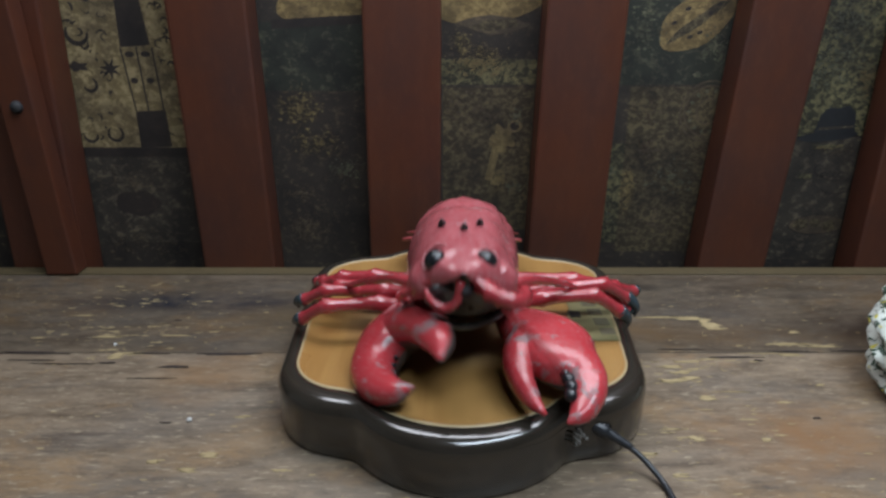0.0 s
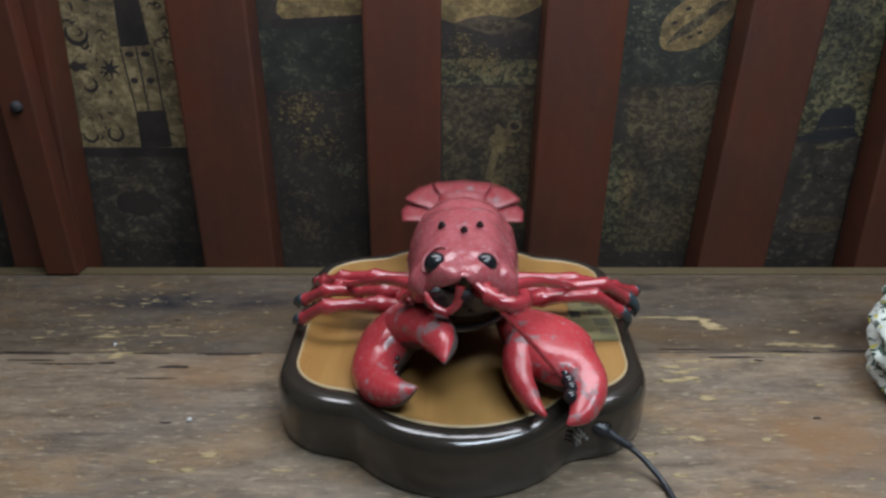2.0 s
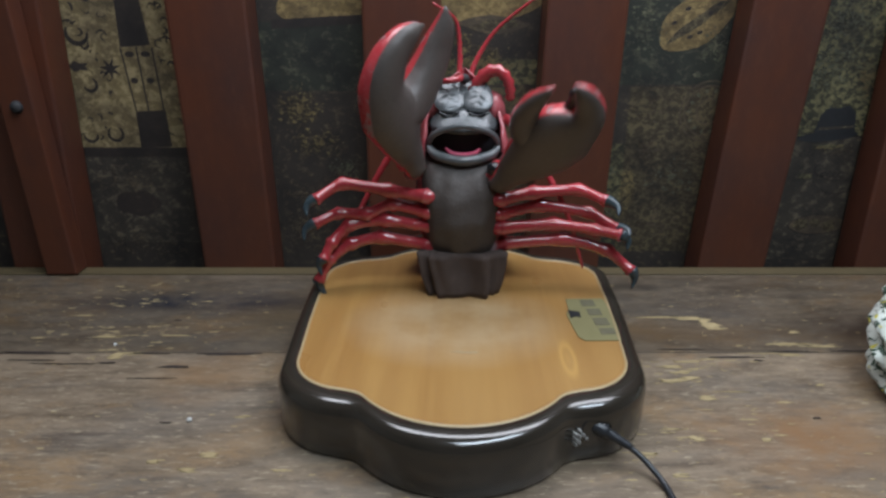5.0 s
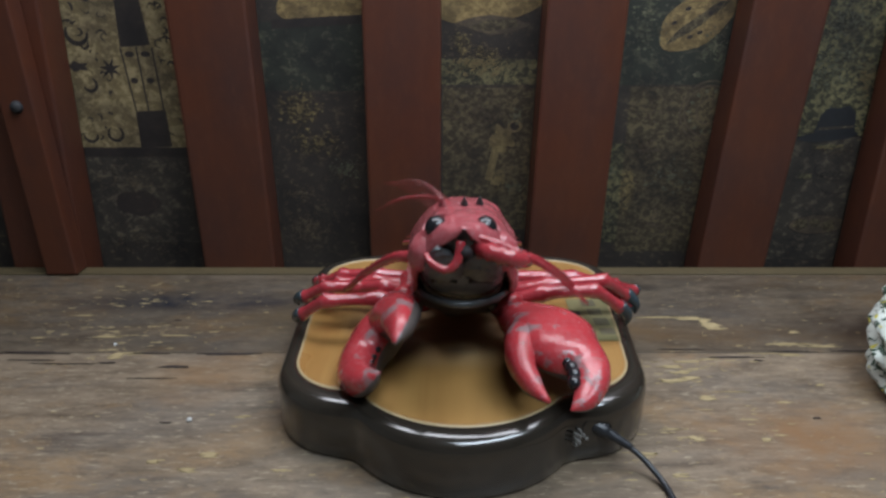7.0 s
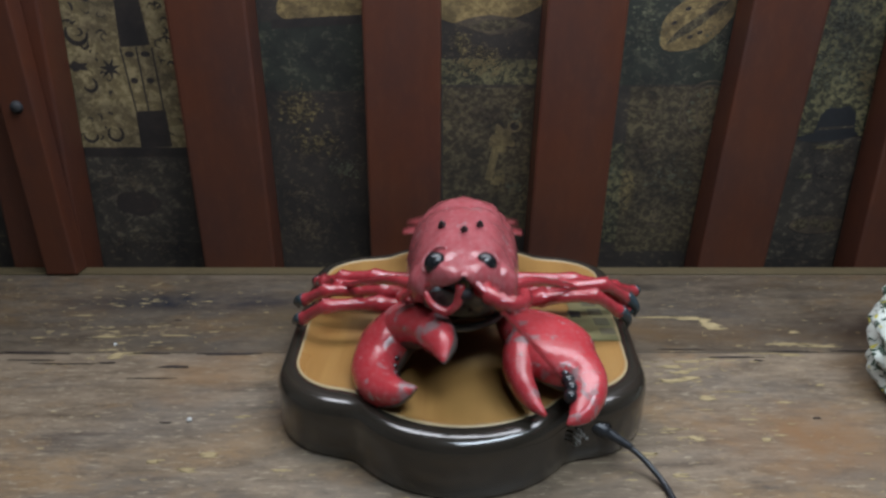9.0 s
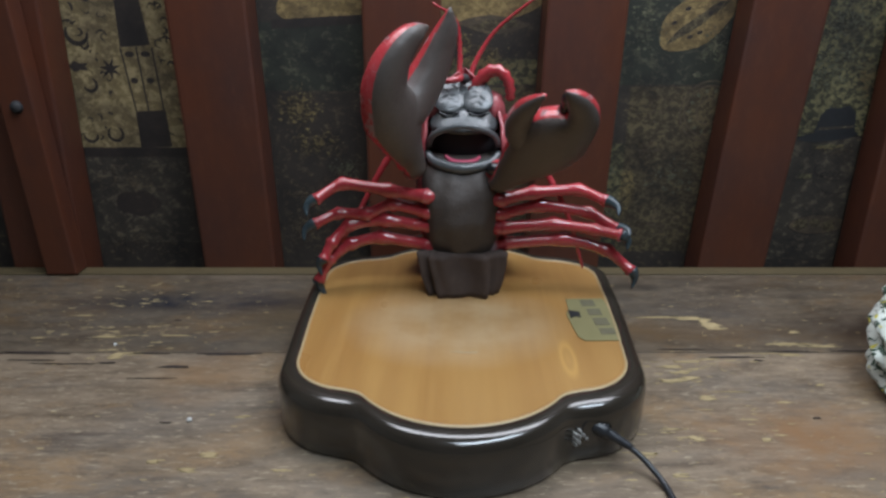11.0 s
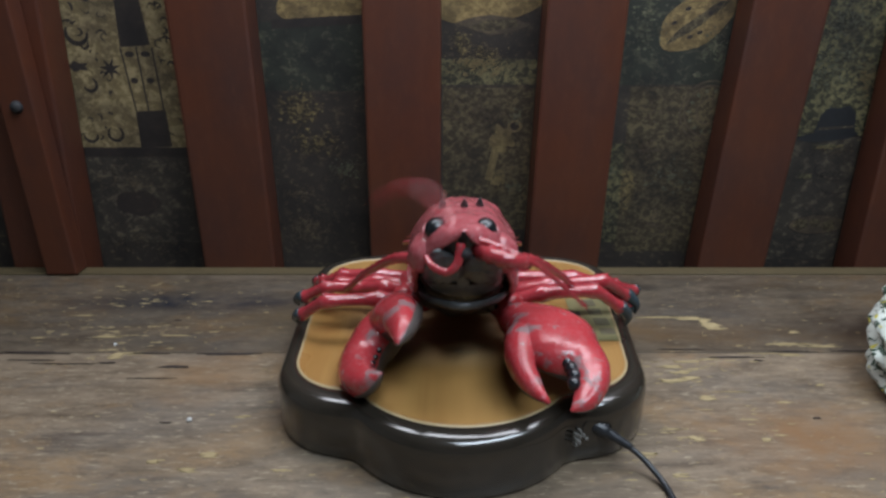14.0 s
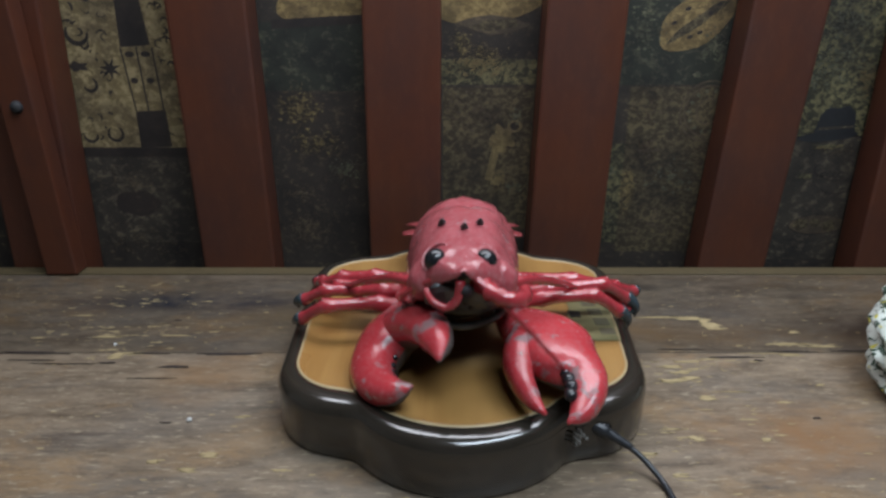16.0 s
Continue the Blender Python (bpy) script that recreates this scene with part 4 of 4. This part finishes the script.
# ---- power cord ----
cord = tagged(new("power_cord"), "black power cord with a ribbed plug", "power cord")
bm = bmesh.new()
pts = smooth_path([(0.0915, 0.3440, 0.0255), (0.0963, 0.3409, 0.024), (0.1053, 0.3372, 0.020), (0.1158, 0.3327, 0.015)], 8)
tube(bm, pts, [0.0053 - 0.0008 * (i % 2) if i < 13 else 0.0036 - 0.0013 * (i - 13) / 12 - 0.0004 * (i % 2) for i in range(len(pts))], n=14)
part("plug", bm, CORD, cord, "ribbed black plug")
bm = bmesh.new()
pts = smooth_path([(0.1140, 0.3335, 0.0158), (0.1205, 0.3290, 0.0118), (0.1256, 0.3241, 0.008), (0.1312, 0.316, 0.0036), (0.1335, 0.3032, 0.0022), (0.1355, 0.28, 0.0020), (0.16, 0.16, 0.0020), (0.2, 0.02, 0.0020), (0.22, -0.12, 0.0020)], 8)
tube(bm, pts, [0.0019] * len(pts), n=10)
part("cable", bm, CORD, cord)

# ---- white leafy thing on the table ----
def leafy():
    m, nt, b = nodes_of("white_leaf_print_cloth")
    g = noise_tex(nt, 95, 4, 0.55, dist=0.9)
    y = noise_tex(nt, 110, 1, 0.3)
    c = blend(nt, noise_tex(nt, 20), (0.52, 0.56, 0.50), (0.68, 0.72, 0.66))
    c = blend(nt, ramp(nt, g, [(0.535, (0, 0, 0)), (0.56, (1, 1, 1))]), c, (0.05, 0.085, 0.055))
    c = blend(nt, ramp(nt, y, [(0.66, (0, 0, 0)), (0.69, (1, 1, 1))]), c, (0.5, 0.45, 0.05))
    nt.links.new(c, b.inputs["Base Color"])
    b.inputs["Roughness"].default_value = 0.7
    return m


bm = bmesh.new()
rings = []
for k in range(26):
    u = k / 25
    ring = []
    for i in range(64):
        t = 2 * math.pi * i / 64
        d = Vector((math.cos(t), math.sin(t), 0))
        lump = 0.011 * noise.noise(d * 2.5 + Vector((7, 2, u * 4))) + 0.005 * noise.noise(d * 7 + Vector((1, 5, u * 9))) + 0.0045 * math.sin(u * 24 + 5 * math.sin(t * 2)) + 0.0045 * noise.noise(d * 16 + Vector((2, 2, u * 17)))
        r = math.cos(u * math.pi / 2) ** 0.16
        ring.append((0.428 - 0.030 * u + (0.084 + lump) * r * d.x + 0.055 * r * d.y, 0.452 + (0.080 + lump) * r * d.y, max(0.0, 0.068 * u + (0.008 * noise.noise(d * 3 * r + Vector((3, 3, 3))) * u))))
    rings.append(ring)
loft(bm, rings)
tagged(ob_from("folded_cloth", bm, leafy()), "folded white cloth with green leaf print", "cloth")

# ---- chips and gouges in the table's finish ----
CHIP = plain("bare_ochre_wood", (0.24, 0.185, 0.09), (0.42, 0.33, 0.17), 120, 0.7)
GOUGE = plain("dark_gouge", (0.018, 0.012, 0.010), (0.035, 0.024, 0.02), 120, 0.8)


def fleck(bm, x, y, ln, w, rg, zz):
    n = 16
    ring = []
    for i in range(n):
        t = 2 * math.pi * i / n
        k = rg.uniform(0.35, 1.25)
        ring.append((x + ln * k * math.cos(t) + 0.1 * w * math.sin(t), y + w * k * math.sin(t)))
    loft(bm, [[(px, py, h) for px, py in ring] for h in (-0.0002, zz)])


def scrape(bm, x, y, ln, w, rg, lift):
    """A bare scrape: a bundle of thin slivers along the grain."""
    for k in range(8):
        fleck(bm, x + rg.uniform(-0.4, 0.4) * ln, y + rg.uniform(-0.9, 0.9) * w, ln * rg.uniform(0.3, 0.85), w * rg.uniform(0.2, 0.6), rg, lift + 0.00003 * k)


# x, y, spread along the grain, spread across it, count
CHIPS = ((0.19, 0.452, 0.035, 0.012, 20), (0.30, 0.486, 0.05, 0.003, 16), (-0.266, 0.470, 0.018, 0.010, 18), (-0.28, 0.51, 0.06, 0.02, 34), (0.17, 0.43, 0.03, 0.012, 10),
         (0.17, 0.366, 0.05, 0.016, 12), (0.23, 0.40, 0.05, 0.03, 8), (-0.3, 0.575, 0.09, 0.03, 22), (0.12, 0.335, 0.05, 0.02, 8), (0.3, 0.58, 0.1, 0.03, 8))
rg = random.Random(11)
bm = bmesh.new()
for x, y, sx, sy, n in CHIPS:
    for k in range(2 * n):
        ln = 0.0010 + 0.0058 * rg.random() ** 2.5
        fleck(bm, rg.gauss(x, sx * 0.6), rg.gauss(y, sy * 0.6), ln, ln * rg.uniform(0.05, 0.15) + 0.00022, rg, 0.0002)
for k in range(620):
    ln = 0.0005 + 0.0026 * rg.random() ** 3
    fleck(bm, rg.uniform(-0.45, 0.45), rg.uniform(0.29, 0.63), ln, ln * 0.16 + 0.0002, rg, 0.0002)
for x, y, ln, w in ((0.198, 0.536, 0.026, 0.0012), (0.205, 0.5365, 0.020, 0.0010), (0.227, 0.534, 0.016, 0.0024), (0.236, 0.526, 0.007, 0.0060), (0.240, 0.517, 0.010, 0.0036), (0.238, 0.521, 0.007, 0.005), (0.178, 0.451, 0.010, 0.0022), (0.198, 0.459, 0.013, 0.0018), (0.215, 0.462, 0.010, 0.0012), (0.186, 0.443, 0.009, 0.0020), (0.190, 0.4345, 0.011, 0.0024),
                    (0.178, 0.4305, 0.012, 0.0024), (0.292, 0.487, 0.020, 0.0014), (0.318, 0.483, 0.018, 0.0011), (0.262, 0.4715, 0.020, 0.0007), (0.284, 0.469, 0.010, 0.0016), (0.1923, 0.4078, 0.007, 0.0030), (0.154, 0.371, 0.010, 0.0010), (0.168, 0.3607, 0.007, 0.0024), (0.215, 0.3595, 0.004, 0.0018),
                    (0.216, 0.4158, 0.012, 0.0006), (0.284, 0.425, 0.005, 0.0010), (0.306, 0.508, 0.006, 0.0018), (-0.1817, 0.3375, 0.005, 0.0018), (-0.1585, 0.3296, 0.007, 0.0020), (-0.1493, 0.3441, 0.007, 0.0024), (-0.266, 0.468, 0.007, 0.0045), (-0.23, 0.502, 0.014, 0.0008), (-0.29, 0.50, 0.012, 0.0016), (-0.33, 0.54, 0.012, 0.0008),
                    (-0.10, 0.33, 0.008, 0.0012), (-0.14, 0.385, 0.006, 0.0012), (0.13, 0.345, 0.010, 0.0012), (0.145, 0.325, 0.006, 0.0016)):
    scrape(bm, x, y, ln, w, rg, 0.00025)
part("chipped_finish", bm, CHIP, table, "pale bare-wood chips in the finish", smooth=False)["kind"] = "stuff"
bm = bmesh.new()
for x, y, ln, w in ((-0.335, 0.4725, 0.034, 0.0016), (-0.268, 0.4566, 0.008, 0.0012), (-0.238, 0.4717, 0.014, 0.0011), (-0.175, 0.4705, 0.030, 0.0018), (-0.211, 0.4498, 0.013, 0.0022), (-0.30, 0.455, 0.03, 0.0005), (-0.33, 0.461, 0.02, 0.0006),
                    (0.235, 0.4655, 0.022, 0.0012), (0.285, 0.4745, 0.022, 0.0009), (0.345, 0.4755, 0.03, 0.0007), (0.254, 0.4605, 0.004, 0.0012), (0.26, 0.383, 0.003, 0.0008), (-0.19, 0.378, 0.004, 0.0007), (-0.22, 0.434, 0.02, 0.0005), (-0.24, 0.53, 0.004, 0.0008), (0.20, 0.478, 0.02, 0.0006)):
    scrape(bm, x, y, ln, w, rg, 0.0004)
part("gouge_scatter", bm, GOUGE, table, "dark cracks and gouges along the grain", smooth=False)["kind"] = "stuff"

# ---- crumbs ----
for x, y, r in ((-0.275, 0.485, 0.0016), (-0.175, 0.380, 0.0019)):
    bm = bmesh.new()
    ball(bm, (x, y, r * 0.7), r, r * 0.9, r * 0.75, 10, 7)
    tagged(ob_from("crumb", bm, WHITE), "small white crumb lying on the table", "crumb", "crumbs on the table")


# ---- what moves ----
# seconds: nod of the head, lift of the tail
DANCE = """0.0 .08 .1|0.1 .7 0|0.2 .08 .95|0.3 0 1|0.4 .15 .15|0.5 .95 0|0.6 .05 .9|0.7 0 1|0.8 0 .25|0.9 1 0|1.0 .05 .75|1.1 0 1|1.2 0 .3|1.3 .85 0|1.4 .25 .35|1.5 0 1|1.6 0 .8|1.7 .5 .1|1.8 .5 0|1.9 0 1|2.0 0 .85|2.1 .2 .1|2.2 .8 0|2.3 0 .85|2.4 0 1|2.5 .1 .2|2.6 1 0|2.7 0 .2|2.8 0 .9|2.9 0 .2|3.0 1 0|3.1 .08 .8|3.2 0 .8|3.3 1 .1|3.4 1 0|6.1 1 0|6.2 .8 .3|6.3 0 .9|6.4 0 .95|6.5 .1 .1|6.6 1 0|6.7 0 .8|6.8 0 .95|6.9 .05 .2|7.0 .95 0|7.1 .3 .2|7.2 0 .9|7.3 0 .5|7.4 .75 0|7.5 .3 .1|7.6 0 .85|7.7 0 .75|7.8 .45 .1|7.9 .8 0|8.0 0 .95|8.1 0 1|8.2 .2 .1|8.3 1 0|8.4 0 .75|8.5 0 .9|8.6 .1 .15|8.7 1 0|8.8 0 .5|8.9 0 1|9.0 0 .3|9.1 .95 0|9.2 .2 .3|9.3 0 1|9.4 0 .5|9.5 .8 0|9.6 .2 .2|9.7 0 .9|9.8 0 .8|9.9 1 .1|10.0 1 0|12.7 1 0|12.8 .9 .2|12.9 0 .9|13.0 0 .95|13.1 .2 .1|13.2 .95 0|13.3 0 .8|13.4 0 .95|13.5 .1 .1|13.6 .75 0|13.7 .15 .6|13.8 0 .9|13.9 0 .3|14.0 .9 0|14.1 .2 .3|14.2 0 1|14.3 0 .5|14.4 .3 .1|14.5 .65 0|14.6 0 1|14.7 0 .9|14.8 .4 0|14.9 .75 0|15.0 0 .9|15.1 0 .9|15.2 .2 .1|15.3 .95 0|15.4 0 .8|15.5 0 .9|15.6 .1 .1|15.7 1 0|15.8 .1 .2|15.9 .35 .1|16.0 .1 .25"""
# seconds: how far the body stands up
STAND = ((0, 0), (3.22, 0), (3.3, 0.09), (3.4, 0.59), (3.5, 0.83), (3.6, 1.0), (6.05, 1.0), (6.12, 0.8), (6.2, 0.25), (6.28, 0), (9.83, 0), (9.9, 0.12), (10.0, 0.55), (10.1, 0.9), (10.2, 1.0), (12.62, 1.0), (12.7, 0.87), (12.8, 0.27), (12.88, 0), (16, 0))
# seconds: mouth opening, yaw of the right and left claw, pitch of the right and left claw (degrees)
SONG = """0 0 0 -2 0 0|3.22 0 0 -2 0 0|3.3 .2 0 -2 10 10|3.4 .5 12 12 72 72|3.5 .5 7 -10 -6 -12|3.6 1 -1 -17 0 -3|3.7 1 8 -14 20 0|3.8 .4 -3 3 34 40|3.9 .3 19 3 -5 0|4.0 .4 19 -4 0 -5|4.1 .6 8 -4 38 5|4.2 .3 8 0 30 20|4.35 .9 14 5 5 3|4.55 .2 4 -4 34 10|4.75 1 18 8 0 0|4.95 .4 8 0 30 5|5.15 .9 14 4 8 3|5.35 .2 2 -5 38 15|5.55 1 19 7 0 0|5.75 .4 8 0 26 4|5.95 .7 12 -2 4 5|6.05 .5 12 3 15 5|6.12 .3 14 2 42 12|6.2 0 3 8 40 42|6.3 0 0 -2 0 0|9.83 0 0 -2 0 0|9.9 .2 0 -2 10 10|10.0 .5 12 12 72 72|10.1 .6 5 0 28 26|10.2 1 -1 -14 0 0|10.4 .3 16 3 5 0|10.6 .8 4 -4 36 10|10.8 .3 17 5 0 0|11.0 1 6 0 30 6|11.2 .3 16 8 2 0|11.3 .5 14 8 5 3|11.4 .9 6 9 32 5|11.5 0 12 1 27 0|11.6 .1 18 5 15 -2|11.7 .2 11.5 5 0 0|11.8 .8 8 3 36 0|11.9 .9 -2 -4 34 10|12.0 .3 10 -3 30 10|12.1 .3 20 10 0 0|12.2 .2 14 3 10 0|12.3 .15 5 0 27 2|12.4 .4 13 0 12 0|12.5 1 10.8 1 0 9|12.6 .8 12 3 15 5|12.7 .3 14 2 42 12|12.8 0 3 8 40 42|12.9 0 0 -2 0 0|16 0 0 -2 0 0"""


def table_of(text):
    return [tuple(float(v) for v in row.split()) for row in text.split("|")]


def at(rows, t, k):
    if t <= rows[0][0]:
        return rows[0][k]
    for p, q in zip(rows, rows[1:]):
        if t <= q[0]:
            u = (t - p[0]) / (q[0] - p[0])
            u = u * u * (3 - 2 * u) * 0.5 + u * 0.5
            return p[k] + (q[k] - p[k]) * u
    return rows[-1][k]


def about(pivot, m):
    return Matrix.Translation(pivot) @ m @ Matrix.Translation(-Vector(pivot))


def motions():
    dance, song = table_of(DANCE), table_of(SONG)
    rows = {o: [] for o in (trunk, head, jaw, claw_r, claw_l, feel_r, feel_l, tail)}
    for i in range(0, 481):
        t = i / 30
        s, n, tl = at(STAND, t, 1), at(dance, t, 1), at(dance, t, 2)
        m, yr, yl, pr, pl = [at(song, t, k) for k in range(1, 6)]
        low = 1 - s
        n, tl = n * low, tl * low
        body = pose(HX, HY, HZ, -(82 * s + 3.0 * n))
        hd = body @ about(P(0, 0.075, 0.05), pose(0, 0, 0, -13.0 * n))
        rows[trunk].append((t, body))
        rows[head].append((t, hd))
        rows[jaw].append((t, body @ pose(0, -0.011 * (1 - m) + 0.006 * low, 0.005 * (1 - m) + 0.015 * low)))
        # yaw outward is positive for both claws; they slide out on their slack arms when it stands
        yr += low * 1.0 * n
        yl += low * 13 * n
        rows[claw_r].append((t, body @ Matrix.Translation(P(PR[0] + 0.001 * s, PR[1] + 0.010 * s, PR[2])) @ pose(0, 0, 0, pr, 6 * s, yr)))
        rows[claw_l].append((t, body @ Matrix.Translation(P(PL[0] - 0.0070 * s, PL[1] + 0.024 * s - 0.013 * low, PL[2] + 0.005 * low)) @ pose(0, 0, 0, pl - 3 * low, low * (-40 - 12 * n) - 47 * s, -yl)))
        # loose feelers: hang over the claws at rest, swing up when the head is thrown back
        nose = P(0.004, 0.152, 0.072)
        rows[feel_r].append((t, hd @ Matrix.Translation(nose) @ pose(0, 0, 0, low * (46 - 20 * n) - 8 * s, 0, low * (54 + 28 * n) + 22 * s)))
        nose = P(-0.004, 0.152, 0.072)
        flip = min(1, max(0, (n - 0.68) / 0.3))
        rows[feel_l].append((t, hd @ Matrix.Translation(nose) @ pose(0, 0, 0, low * (36 - 182 * flip * flip * (3 - 2 * flip)) - 10 * s, -34 * n * low, -low * (112 - 100 * flip ** 0.5) + 5 * s)))
        rows[tail].append((t, pose(0, HY + 0.008, HZ + 0.030, -22 + 45 * tl)))
    for o, r in rows.items():
        walk(o, r)


motions()
